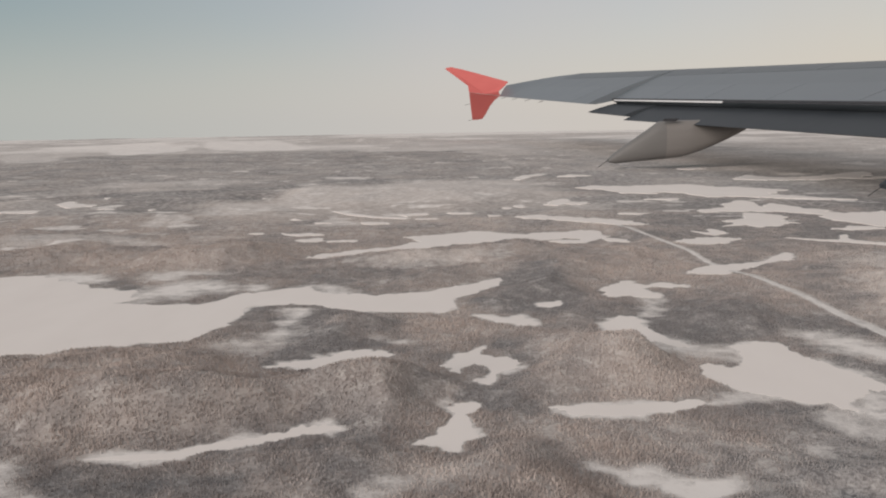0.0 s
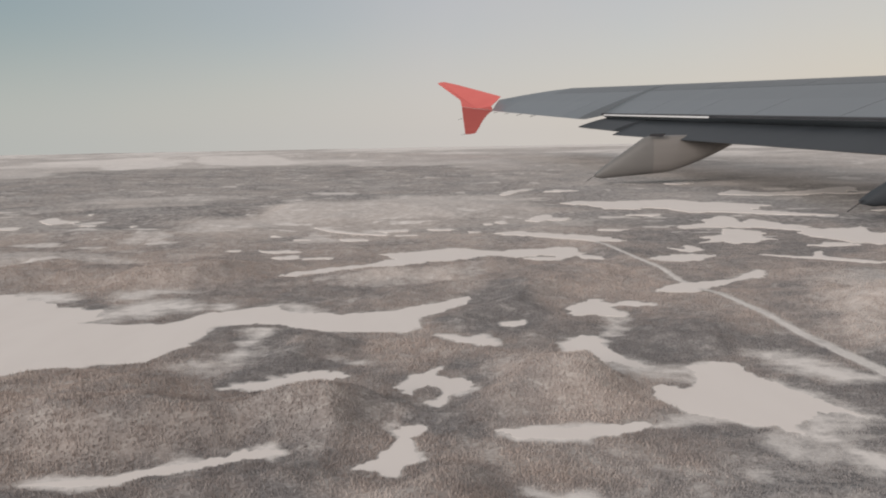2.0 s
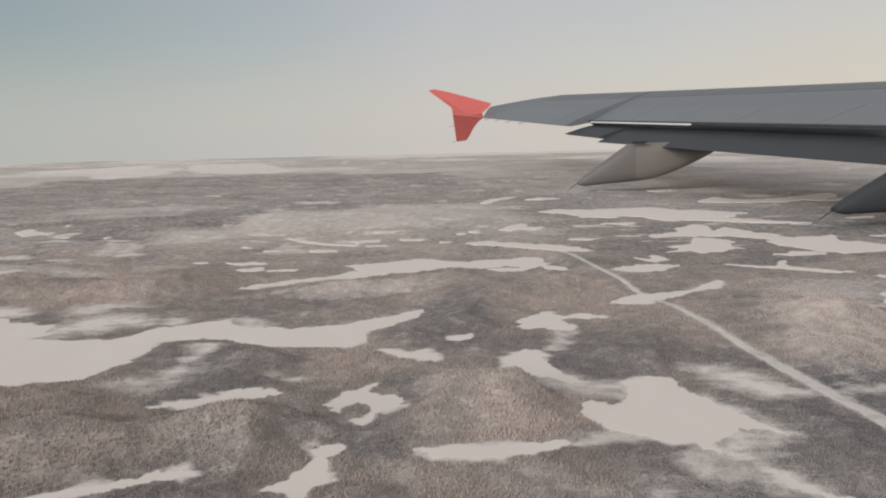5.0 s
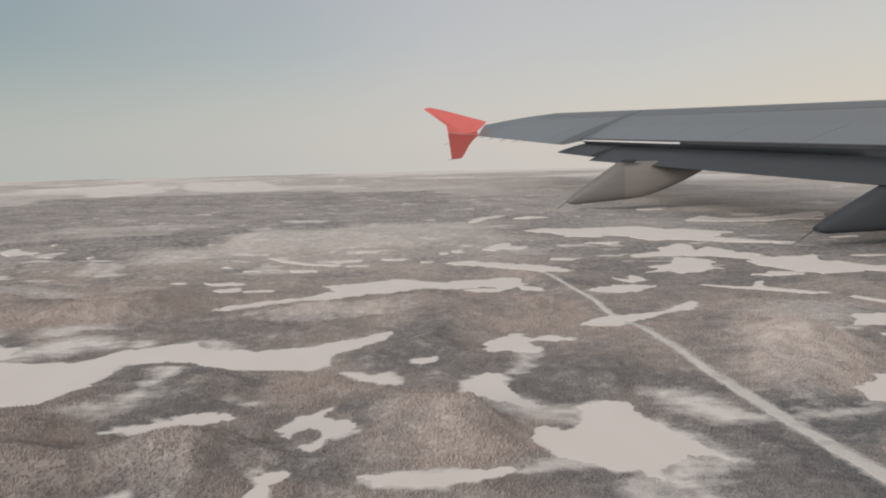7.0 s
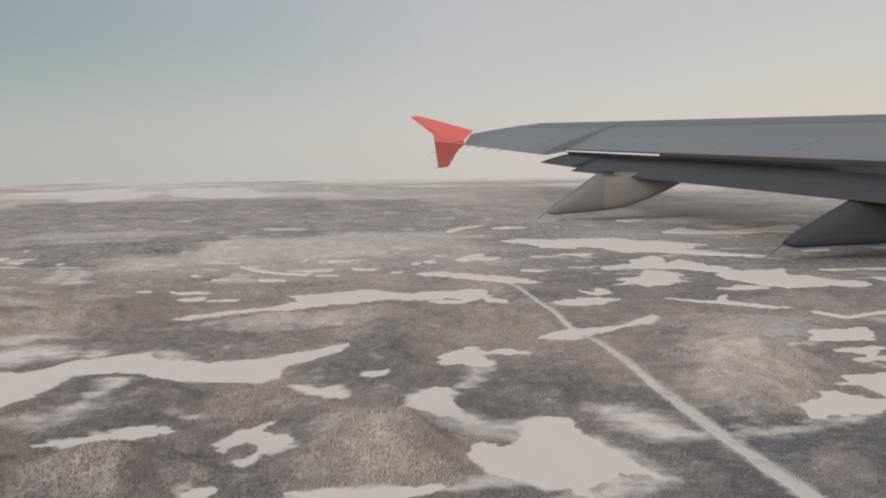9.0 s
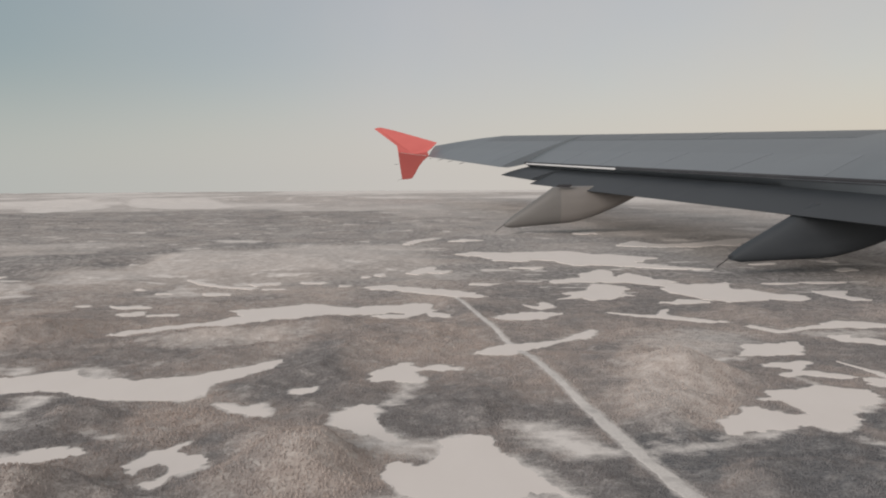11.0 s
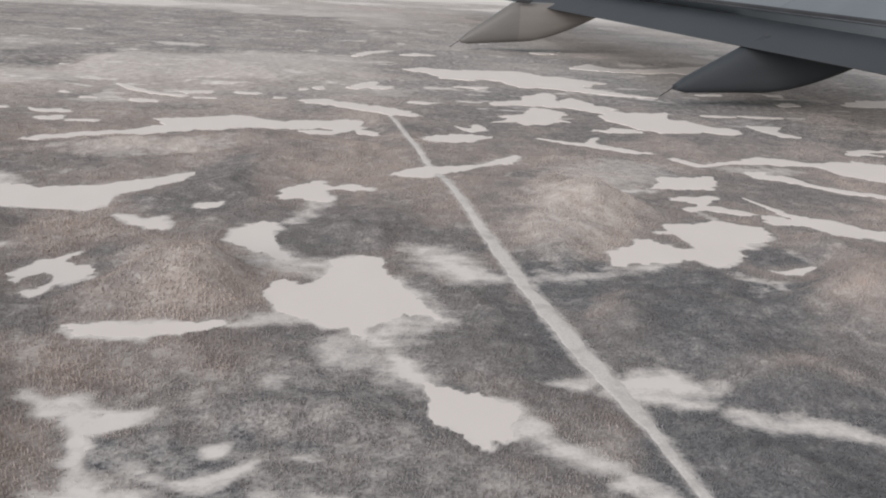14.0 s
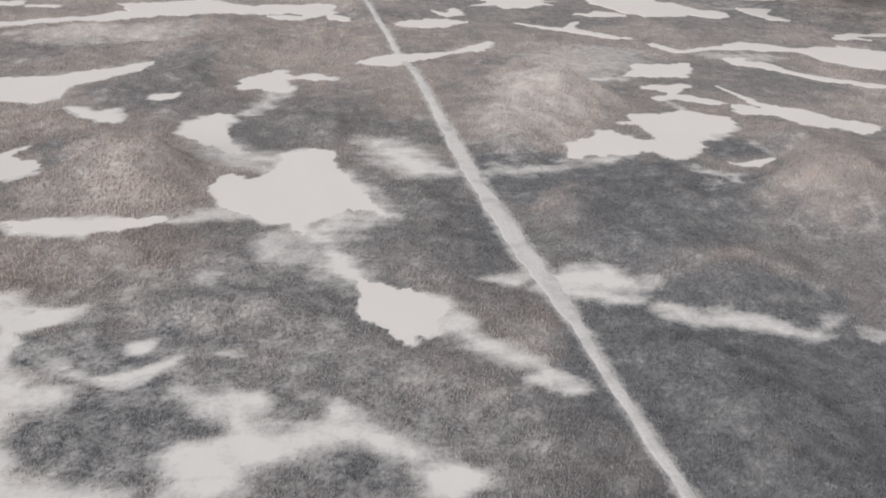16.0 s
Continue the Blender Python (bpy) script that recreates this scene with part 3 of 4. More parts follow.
clearing(0.95, [(96.7, 144.4), (101.3, 144.2), (114.0, 144.8), (114.9, 140.9), (114.2, 136.3), (116.2, 133.5), (122.9, 132.4), (126.1, 135.0), (127.7, 139.5), (130.6, 140.4), (136.3, 134.6), (140.6, 129.2), (145.8, 124.0), (152.1, 122.1), (156.9, 118.0), (158.5, 115.0), (155.9, 111.5), (152.6, 109.6), (147.6, 109.8), (147.0, 114.0), (145.3, 118.5), (138.2, 123.5), (131.8, 124.5), (127.6, 123.1), (123.3, 123.3), (119.3, 121.1), (115.5, 118.3), (115.1, 112.7), (99.2, 110.7), (98.4, 119.0), (96.5, 123.6), (100.1, 125.8), (106.0, 128.0), (107.6, 132.1), (101.4, 136.7), (98.5, 140.5)])
clearing(0.90, [(58.1, 145.7), (57.6, 155.8), (53.9, 162.5), (56.0, 163.6), (59.2, 157.9), (62.7, 151.5), (68.6, 147.3), (75.5, 147.0), (77.5, 144.1), (73.6, 138.6), (68.4, 135.3), (68.8, 131.1), (72.7, 123.1), (76.2, 118.6), (83.2, 117.6), (93.1, 116.4), (94.1, 112.3), (65.6, 112.3), (53.0, 142.1)])
stand(-1.10, [(69.3, 132.7), (79.1, 138.4), (86.3, 144.7), (92.1, 144.5), (99.2, 136.8), (104.4, 131.4), (98.9, 126.7), (96.1, 120.6), (87.5, 119.5), (77.2, 121.4)])
stand(-0.90, [(127.6, 120.8), (140.3, 123.4), (143.2, 118.6), (140.9, 114.3), (131.8, 113.3)])
clearing(0.95, [(42.2, 185.3), (46.0, 185.8), (51.6, 185.2), (54.0, 180.2), (57.2, 176.1), (62.4, 176.0), (69.6, 178.5), (69.6, 175.9), (63.6, 172.2), (58.5, 168.6), (53.9, 167.5), (49.6, 172.5), (45.9, 179.0)])
clearing(0.90, [(53.9, 167.5), (58.4, 161.7), (61.8, 152.0), (65.6, 144.1), (62.2, 141.5), (58.1, 148.1), (54.0, 160.7)])
clearing(0.90, [(74.8, 150.6), (79.6, 149.4), (86.6, 149.2), (90.2, 154.3), (91.0, 156.4), (96.2, 157.8), (95.0, 154.1), (92.2, 150.1), (88.4, 146.2), (82.9, 145.4), (77.9, 147.5)])
clearing(0.85, [(83.6, 159.9), (84.3, 162.6), (89.1, 163.2), (87.9, 159.8), (85.3, 157.6)])
clearing(0.70, [(101.9, 156.1), (105.5, 157.1), (110.5, 156.5), (106.9, 155.5)])
clearing(0.60, [(67.4, 156.0), (71.2, 156.9), (71.5, 153.8), (68.7, 153.4)])
stand(-0.80, [(59.5, 159.9), (61.5, 164.4), (66.6, 162.0), (68.2, 155.3), (64.1, 153.8)])
stand(-0.80, [(71.4, 164.2), (79.6, 161.7), (88.4, 150.5), (80.2, 150.8)])
stand(-1.00, [(-72.0, 290.3), (-60.5, 281.2), (-59.2, 337.6), (-57.2, 361.7), (-28.3, 352.1), (-14.0, 345.1), (-17.5, 318.1), (-27.1, 309.0), (-25.7, 293.3), (-43.0, 283.6), (-60.0, 273.4), (-66.9, 278.1)])
stand(0.90, [(-96.7, 268.7), (-75.9, 278.1), (-62.4, 273.6), (-50.5, 262.1), (-50.6, 234.2), (-46.4, 217.1), (-69.4, 218.5)])
stand(0.55, [(-50.6, 234.2), (-50.5, 262.1), (-43.0, 275.7), (-21.4, 286.4), (-5.0, 285.1), (5.1, 258.2), (7.1, 236.2), (0.6, 225.5), (-0.2, 211.4), (-43.9, 214.0)])
stand(0.80, [(-16.4, 333.7), (1.4, 338.3), (33.0, 313.8), (56.1, 311.8), (56.0, 297.7), (24.6, 309.1), (8.5, 301.6), (4.4, 284.4), (-7.6, 298.0)])
stand(-0.60, [(9.8, 292.5), (19.0, 307.3), (55.9, 292.8), (55.7, 264.9), (26.3, 263.7), (22.5, 274.9)])
stand(-1.00, [(5.8, 248.4), (17.9, 253.6), (24.6, 256.8), (22.7, 235.1), (28.2, 223.8), (10.7, 227.8)])
stand(-0.80, [(23.3, 404), (57.3, 502), (61.1, 392.8), (39.6, 365.6), (32.3, 347.4), (5.5, 369.0)])
clearing(0.50, [(-87.9, 304.5), (-72.9, 312.8), (-67.1, 333.1), (-60.6, 332.5), (-56.5, 311.4), (-71.6, 285.8), (-86.5, 295.4)])
stand(-0.70, [(90.6, 352.5), (128.7, 354.8), (147.2, 333.8), (167.2, 325.7), (166.9, 299.3), (139.9, 306.9), (127.3, 292.5), (90.1, 291.4), (84.3, 322.1)])
stand(0.60, [(56.0, 298.4), (73.7, 302.0), (89.9, 277.7), (82.3, 248.1), (62.2, 230.8), (44.8, 228.9), (47.2, 267.2)])
stand(0.90, [(201.6, 393.7), (249.3, 397.4), (245.9, 357.5), (215.5, 299.6), (192.9, 292.0), (182.4, 324.3)])
stand(-0.90, [(130.2, 266.8), (160.2, 256.6), (180.2, 217.3), (172.7, 203.9), (134.9, 206.2), (131.5, 220.5), (119.7, 232.7)])
stand(-0.80, [(181.5, 302.5), (206.9, 286.0), (211.1, 272.6), (186.3, 228.3), (176.0, 255.4), (174.4, 275.5)])
clearing(0.40, [(269.6, 467), (289.5, 453), (259.4, 393.7), (235.2, 403)])
clearing(0.52, [(-226.8, 726), (-231.0, 821), (-190.8, 813), (-170.0, 843), (-188.1, 1022), (-170.0, 1056), (-92.1, 1060), (-43.7, 1108), (42.5, 1111), (104.2, 1084), (104.7, 948), (57.2, 837), (-16.9, 801), (-100.9, 795), (-168.8, 739)])
stand(0.70, [(-226.8, 726), (-234.1, 822), (-192.3, 818), (-182.9, 971), (-170.0, 1056), (-96.0, 1061), (-5.4, 1125), (61.5, 1125), (58.9, 741), (-11.0, 733), (-92.1, 749), (-158.0, 703)])
stand(-1.20, [(-594, 894), (-450, 919), (-314.4, 770), (-232.7, 735), (-242.8, 838), (-195.4, 828), (-184.7, 978), (-174.0, 1057), (-77.6, 1065), (-94.4, 1202), (-231.2, 1243), (-298.5, 1050), (-387.3, 999)])
stand(-0.90, [(-1322, 1908), (-1050, 2025), (-981, 2179), (-719, 2250), (-338.0, 2380), (66.2, 2150), (61.5, 1134), (-46.3, 1137), (-220.9, 1198), (-300.3, 1180), (-466, 1179), (-509, 1027), (-641, 960)])
stand(-0.70, [(66.2, 1832), (326.1, 1708), (408, 1175), (241.2, 1173), (61.5, 1134)])
clearing(0.95, [(-1271, 3015), (-1217, 3144), (-973, 2891), (-804, 2569), (-847, 2267), (-951, 2285)])
clearing(0.95, [(-867, 2879), (-873, 3425), (-571, 2962), (-394.3, 2550), (-505, 2446), (-697, 2511)])
clearing(0.80, [(-212.4, 1237), (-112.1, 1207), (-132.2, 1172)])
clearing(0.50, [(-465, 2592), (-238.2, 2375), (-20.5, 2370), (-16.7, 2249), (-218.7, 2215)])
stand(0.70, [(-160.4, 276.3), (-127.8, 295.8), (-98.4, 273.1), (-75.9, 206.5), (-88.4, 199.4), (-118.9, 200.6)])
stand(0.60, [(-411, 734), (-233.3, 672), (-118.9, 540), (-78.8, 481), (-266.5, 470)])
stand(0.60, [(31.8, 272.8), (63.5, 300.4), (81.0, 270.2), (79.5, 240.5), (36.1, 234.8)])
# darker stand that paints in the shaded right flank of a narrow ridge
stand(-0.90, [(-67.8, 338.5), (-54.7, 329.7), (-38.1, 295.6), (-43.5, 265.4), (-64.9, 265.8), (-60.1, 293.7)])
stand(-0.45, [(-47.0, 226.2), (-38.8, 246.8), (-19.0, 237.1), (1.5, 208.4), (-6.0, 197.0), (-32.9, 210.6)])
stand(-0.60, [(-98.6, 189.4), (-71.5, 193.5), (-49.5, 175.4), (-63.6, 170.3), (-95.1, 171.3)])
clearing(0.85, [(74.9, 302.1), (84.2, 302.4), (92.5, 287.3), (103.8, 281.7), (100.0, 274.3), (91.9, 280.2), (83.6, 287.8)])
clearing(0.90, [(34.2, 188.0), (39.9, 185.9), (47.2, 183.4), (51.8, 178.7), (52.7, 174.9), (43.6, 175.2), (39.2, 181.5), (34.8, 185.1)])
stand(0.45, [(34.8, 175.0), (46.6, 169.9), (53.5, 160.7), (58.2, 144.2), (47.4, 144.4)])
clearing(0.60, [(90.5, 191.3), (92.5, 197.6), (99.1, 199.2), (98.9, 191.3), (94.9, 188.9)])
clearing(0.50, [(99.1, 157.5), (104.5, 158.0), (109.0, 156.4), (104.7, 155.7)])
clearing(0.45, [(230.0, 455), (265.4, 483), (301.8, 463), (278.4, 419), (237.4, 409), (221.6, 420)])
clearing(0.30, [(201.6, 393.7), (249.3, 397.4), (245.9, 357.5), (215.5, 299.6), (192.9, 292.0), (182.4, 324.3)])
clearing(0.16, [(58.0, 296.4), (73.7, 300.0), (87.9, 277.7), (80.3, 248.1), (62.2, 232.8), (46.8, 230.9), (49.2, 267.2)])
clearing(0.22, [(45, 172), (70, 190), (95, 205), (118, 200), (140, 160), (168, 140), (172, 108), (120, 98), (70, 98), (52, 140)])
# the cleared line: x, y and half-width
ROAD = [(136.5, 621, 1.9), (147.2, 514, 2.1), (155.2, 450, 2.4), (160.5, 415, 2.4), (165.8, 359, 2.6), (169.0, 328, 3.0), (171.7, 297, 3.6), (173.6, 272, 3.7), (176.0, 252, 3.8), (178.8, 230, 4.0), (181.2, 210, 4.3), (184.2, 192, 4.4), (186.0, 181.5, 3.5), (187.6, 167.7, 2.2), (188.7, 156.8, 1.9), (189.8, 147.2, 1.8), (191.0, 135, 1.8), (192.1, 124.5, 1.8), (193.4, 115, 1.8), (196.5, 90, 1.8), (200, 40, 1.8), (206, -60, 1.8)]
ROAD = np.array([[np.interp(y, [p[1] for p in ROAD[::-1]], [p[k] for p in ROAD[::-1]]) for k in range(3)] for y in np.arange(-60, 622, 0.75)])
ROAD[:, 1] = np.arange(-60, 622, 0.75)
# rises: centre, half-widths, height
HILLS = [(50, 415, 40, 50, 7), (-90, 226, 45, 20, 6), (-20, 240, 26, 16, 5), (62, 268, 30, 18, 3.6), (-60, 500, 120, 26, 6.5),
         (230, 372, 32, 34, 6), (300, 243, 34, 30, 8), (-90, 900, 220, 80, 5), (-330, 760, 160, 80, 1.5), (10, 190, 30, 12, 4), (110, 175, 26, 14, 3),
         (-900, 3000, 420, 200, 9), (-250, 3100, 360, 160, 9)]


def blobs(x, y, entries):
    total = np.zeros(np.shape(x))
    for cx, cy, rx, ry, v in entries:
        total = total + v * np.exp(-((x - cx) / rx) ** 2 - ((y - cy) / ry) ** 2)
    return total


def road_distance(x, y):
    """Metres beyond the edge of the cleared line."""
    return np.abs(x - np.interp(y, ROAD[:, 1], ROAD[:, 0])) - np.interp(y, ROAD[:, 1], ROAD[:, 2]) + np.where(y > 622, y - 622, 0)


def swell(x, y):
    """Low swells that the cleared line runs over."""
    crest = np.interp(y, [330, 360, 410, 435, 460, 485, 520, 600, 640], [0, 2, 2, 0, 0, 3, 3, 2.5, 0])
    return crest * np.exp(-((x - np.interp(y, ROAD[:, 1], ROAD[:, 0])) / 28) ** 2)


def land(x, y):
    """Height, open snow cover and stand tone at places of the plan."""
    shore = np.full(x.shape, 50.0)
    for p in SHORES:
        lo, hi = p.min(0) - 50, p.max(0) + 50
        m = (x > lo[0]) & (x < hi[0]) & (y > lo[1]) & (y < hi[1])
        if m.any():
            shore[m] = np.minimum(shore[m], -inside_distance(x[m], y[m], p[::max(1, len(p) // 130)]))
    loose = 0.35 + 0.65 * smooth(160, 260, y)
    wx = x + loose * (12 * (fbm(x, y, 13, 5, 91) - 0.5) + 5 * (fbm(x, y, 4, 3, 95) - 0.5))
    wy = y + loose * (12 * (fbm(x, y, 13, 5, 191) - 0.5) + 5 * (fbm(x, y, 4, 3, 195) - 0.5))
    wisp = smooth(420, 300, y) * 9 * (fbm(0.3 * x + 0.1 * y, y, 5, 4, 215) - 0.5)  # drawn out along the valleys
    patchy = np.where(y < 430, np.minimum(1.05, 0.5 + 1.0 * fbm(0.3 * x + 0.08 * y, y, 6, 4, 217)), 1)
    cover, open_land = np.zeros(x.shape), np.zeros(x.shape)
    for c, p in CLEARINGS:
        soft = min(0.2 * min(np.ptp(p, axis=0)) + 1.5, 7 + 0.02 * float(p[:, 1].mean()))
        lo, hi = p.min(0) - 20 - soft, p.max(0) + 20 + soft
        m = (x > lo[0]) & (x < hi[0]) & (y > lo[1]) & (y < hi[1])
        if m.any():
            at = float(p[:, 1].mean())
            near, far_off = 0.38 + 0.62 * smooth(150, 250, at), smooth(420, 520, at)
            into = inside_distance(wx[m], wy[m], p) + max(near, 0.75) * wisp[m]
            cover[m] = np.maximum(cover[m], c * patchy[m] * smooth(-(1.5 - 0.8 * far_off) * near * soft, (1.2 - 0.7 * far_off) * near * soft, into))
            if c >= 0.5:
                open_land[m] = np.maximum(open_land[m], smooth(-20, 1, inside_distance(x[m], y[m], p)))
    marsh = 6 * smooth(0.56, 0.75, fbm(x, y, 26, 4, 352)) * (0.35 + 1.3 * fbm(x, y, 5, 4, 353)) * smooth(430, 300, y)  # boggy shores here and there
    cover = np.maximum(cover, 0.85 * smooth(1.1, 0.0, shore - 7 * np.maximum(fbm(x, y, 11, 5, 355) - 0.56, -0.1)))
    cover = np.maximum(cover, 0.8 * smooth(1.0, 0.15, np.maximum(shore, 0) / (marsh + 0.2)))
    cover = np.maximum(cover, 0.5 * smooth(1.8, -0.6, road_distance(x, y)))
    streak = fbm(0.45 * x, y, 20, 4, 370)
    cover = np.maximum(cover, 0.8 * smooth(560, 680, y) * smooth(0.69, 0.75, streak))
    # small bogs scattered through the lowland, thinner woods and open fells far out, whitened to paint in haze
    tone = 0.48 + 0.12 * smooth(280, 420, y) + 1.6 * (fbm(x, y, 40, 5, 400) - 0.5) + 0.7 * smooth(900, 500, y) * (fbm(wx, wy, 9, 3, 410) - 0.5)
    tone = tone - 0.14 * smooth(40, 130, x) * smooth(430, 260, y) - 0.16 * smooth(60, 115, x) * smooth(260, 200, y)  # spruce takes over ahead of the brown larch hills
    tone = tone - 0.24 * smooth(130, 230, x) * smooth(340, 430, y) * smooth(1500, 900, y) - 0.10 * smooth(215, 165, y) * smooth(30, 70, x) + 0.08 * np.exp(-((x - 105) / 40) ** 2 - ((y - 390) / 70) ** 2)
    close = np.zeros(x.shape)  # unbroken dark woods
    for c, p in WOODS:
        soft = min(0.14 * min(np.ptp(p, axis=0)) + 1.5, 7 + 0.02 * float(p[:, 1].mean()))
        lo, hi = p.min(0) - 12 - soft, p.max(0) + 12 + soft
        m = (x > lo[0]) & (x < hi[0]) & (y > lo[1]) & (y < hi[1])
        if m.any():
            inner = smooth(-soft, soft, inside_distance(wx[m], wy[m], p))
            tone[m] += np.where(y[m] > 450, 0.3, 0.45) * c * inner
            close[m] = np.maximum(close[m], -c * inner)
    gap = 1 - 0.5 * np.clip(close, 0, 1)
    far = smooth(420, 800, y)
    fx = x + 60 * (fbm(x, y, 90, 3, 330) - 0.5)
    fy = y + 120 * (fbm(x, y, 90, 3, 340) - 0.5)
    bog = fbm(fx, fy, 85, 5, 300)
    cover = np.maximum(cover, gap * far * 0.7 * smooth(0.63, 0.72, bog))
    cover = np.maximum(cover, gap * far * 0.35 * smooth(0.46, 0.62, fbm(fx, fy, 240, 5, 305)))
    # distance haze painted in as snow cover, whiter further out
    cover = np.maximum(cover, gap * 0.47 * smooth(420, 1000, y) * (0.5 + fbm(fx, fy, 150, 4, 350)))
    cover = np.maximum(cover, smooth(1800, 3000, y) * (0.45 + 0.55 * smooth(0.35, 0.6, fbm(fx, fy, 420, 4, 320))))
    tone = 0.25 + 0.75 * np.clip(tone, 0, 1) - 0.2 * np.clip(1.6 * close, 0, 1) * np.maximum(smooth(150, 180, x) * smooth(340, 285, y), smooth(200, 170, y))
    thin = (1 - far) * (0.3 + 0.7 * tone)  # snow shows less under close spruce
    cover = np.maximum(cover, thin * 0.24 * smooth(0.55, 0.74, fbm(x, y, 30, 5, 310)))
    cover = np.maximum(cover, thin * 0.18 * smooth(0.48, 0.72, fbm(wx, wy, 11, 4, 360)))
    rise = 1.9 * blobs(x, y, HILLS) + 15.0 * (1 - 0.6 * smooth(480, 700, y)) * (fbm(x, y, 52, 4, 500) - 0.4) + 5 * smooth(900, 2500, y) * (fbm(x, y, 500, 3, 510) - 0.3)
    flat = np.minimum(smooth(0.5, np.where(y > 330, 48, 24), shore), smooth(0.5, 26, road_distance(x, y)))
    height = np.maximum(rise, 0) * flat * (1 - np.where(y < 480, open_land, 0)) + swell(x, y) * smooth(0.5, 14, shore)
    return height, np.clip(cover, 0, 1), tone, shore


def mesh_from_arrays(name, verts, faces, material, values=None):
    """A mesh from arrays of places and of equal-sided faces, with point values by name."""
    me = bpy.data.meshes.new(name)
    sides = faces.shape[1]
    me.vertices.add(len(verts))
    me.vertices.foreach_set("co", np.ascontiguousarray(verts, np.float32).ravel())
    me.loops.add(faces.size)
    me.loops.foreach_set("vertex_index", np.ascontiguousarray(faces, np.int32).ravel())
    me.polygons.add(len(faces))
    me.polygons.foreach_set("loop_start", np.arange(0, faces.size, sides, dtype=np.int32))
    me.update(calc_edges=True)
    for key, v in (values or {}).items():
        a = me.attributes.new(key, "FLOAT", "POINT")
        a.data.foreach_set("value", np.ascontiguousarray(v, np.float32))
    me.materials.append(material)
    me.shade_flat()
    return me


# ---- ground ----
ys = [-6000, -2500, -900, -400, -220, -140] + list(np.arange(-100, 95, 2.5))
ys += list(np.arange(95, 520, 1.25))
while ys[-1] < 7000:
    ys.append(ys[-1] + max(1.25, 0.0042 * ys[-1] - 0.9))
ys = np.array(ys)
u = np.concatenate([[-30, -12, -6, -3, -1.8, -1.3], np.linspace(-1.1, 1.1, 520), [1.3, 1.8, 3, 6, 12, 30]])
half = 130 + 0.62 * np.clip(ys, 0, 5200)
gx = 68 + u[None, :] * half[:, None]
gy = np.repeat(ys[:, None], len(u), 1)
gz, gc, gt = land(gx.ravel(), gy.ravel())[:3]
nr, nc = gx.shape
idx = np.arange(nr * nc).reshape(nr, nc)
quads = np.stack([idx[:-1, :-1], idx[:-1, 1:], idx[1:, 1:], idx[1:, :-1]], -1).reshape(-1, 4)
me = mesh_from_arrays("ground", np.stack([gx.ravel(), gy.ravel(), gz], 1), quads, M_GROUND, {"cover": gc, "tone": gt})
me.shade_smooth()
tagged(new("ground", me), "snow-covered taiga lowland with bogs and low wooded rises", "ground", kind="structure")


# ---- frozen lakes ----
def build_lake(outline, z):
    top = [Vector((x, y, z)) for x, y in outline]
    tris = tessellate_polygon([top])
    n = len(top)
    verts = np.array([(v.x, v.y, v.z) for v in top] + [(v.x, v.y, -0.4) for v in top])
    faces = [t if (top[t[1]] - top[t[0]]).cross(top[t[2]] - top[t[0]]).z > 0 else t[::-1] for t in tris]
    for i in range(n):
        j = (i + 1) % n
        faces += [(i, i + n, j + n), (i, j + n, j)]
    me = mesh_from_arrays("frozen_lake", verts, np.array(faces), M_LAKE)
    ob = new("frozen_lake", me)
    size = max(np.ptp(outline, axis=0))
    label = "broad frozen lake under smooth white snow" if size > 90 else "small frozen pond under smooth white snow" if size < 35 else "long narrow frozen lake under smooth white snow"
    return tagged(ob, label, "frozen lake", "frozen lakes in the forest", "structure")


for k, shore_line in enumerate(SHORES):
    build_lake(shore_line, 0.03 + 0.004 * (k % 13) + 0.0007 * max(0.0, float(shore_line[:, 1].mean()) - 300))

# ---- straight cleared line through the forest ----
lx, ly = ROAD[:, 0], ROAD[:, 1]
wide = ROAD[:, 2] * (0.8 + 0.8 * (fbm(lx, ly, 7, 5, 600) - 0.5))
wide2 = ROAD[:, 2] * (0.8 + 0.8 * (fbm(lx, ly, 7, 5, 620) - 0.5))
lz = swell(lx, ly)
rv = np.concatenate([np.stack([lx - wide - 0.3, ly, lz - 0.06], 1), np.stack([lx - wide + 0.9, ly, lz + 0.1], 1), np.stack([lx + wide2 - 0.9, ly, lz + 0.1], 1), np.stack([lx + wide2 + 0.3, ly, lz - 0.06], 1)])
n = len(lx)
rf = np.array([(k * n + i, (k + 1) * n + i, (k + 1) * n + i + 1, k * n + i + 1) for k in range(3) for i in range(n - 1)])
tagged(new("road", mesh_from_arrays("road", rv, rf, M_ROAD)), "straight snow-covered track cleared through the forest", "road", kind="structure")

# ---- forest ----
rng = np.random.default_rng(7)
TREES = 960000
# thicker towards the low edge of the plan, thinning with distance
ty = 100 + 620 * rng.random(TREES) ** 1.6
tx = 68 + (2 * rng.random(TREES) - 1) * (130 + 0.62 * ty)
UNDER = 170000  # the woods below and behind the line of flight
tx[:UNDER], ty[:UNDER] = rng.uniform(-90, 240, UNDER), rng.uniform(-70, 100, UNDER)
tz, tc, tt, ts = land(tx, ty)
clump = fbm(tx, ty, 7, 3, 700)
keep = (ts > np.where(ty > 330, 2.6, 0.6)) & (road_distance(tx, ty) > -0.5 * rng.random(TREES)) & (rng.random(TREES) > 1.15 * tc ** 0.7) & (rng.random(TREES) < 0.35 + 1.1 * smooth(0.3, 0.65, clump))
tx, ty, tz, tt, tc = tx[keep], ty[keep], tz[keep], tt[keep], tc[keep]
n = len(tx)
h = (0.5 + 0.45 * rng.random(n)) * (0.7 + 0.55 * tt) * (1 - 0.5 * tc)
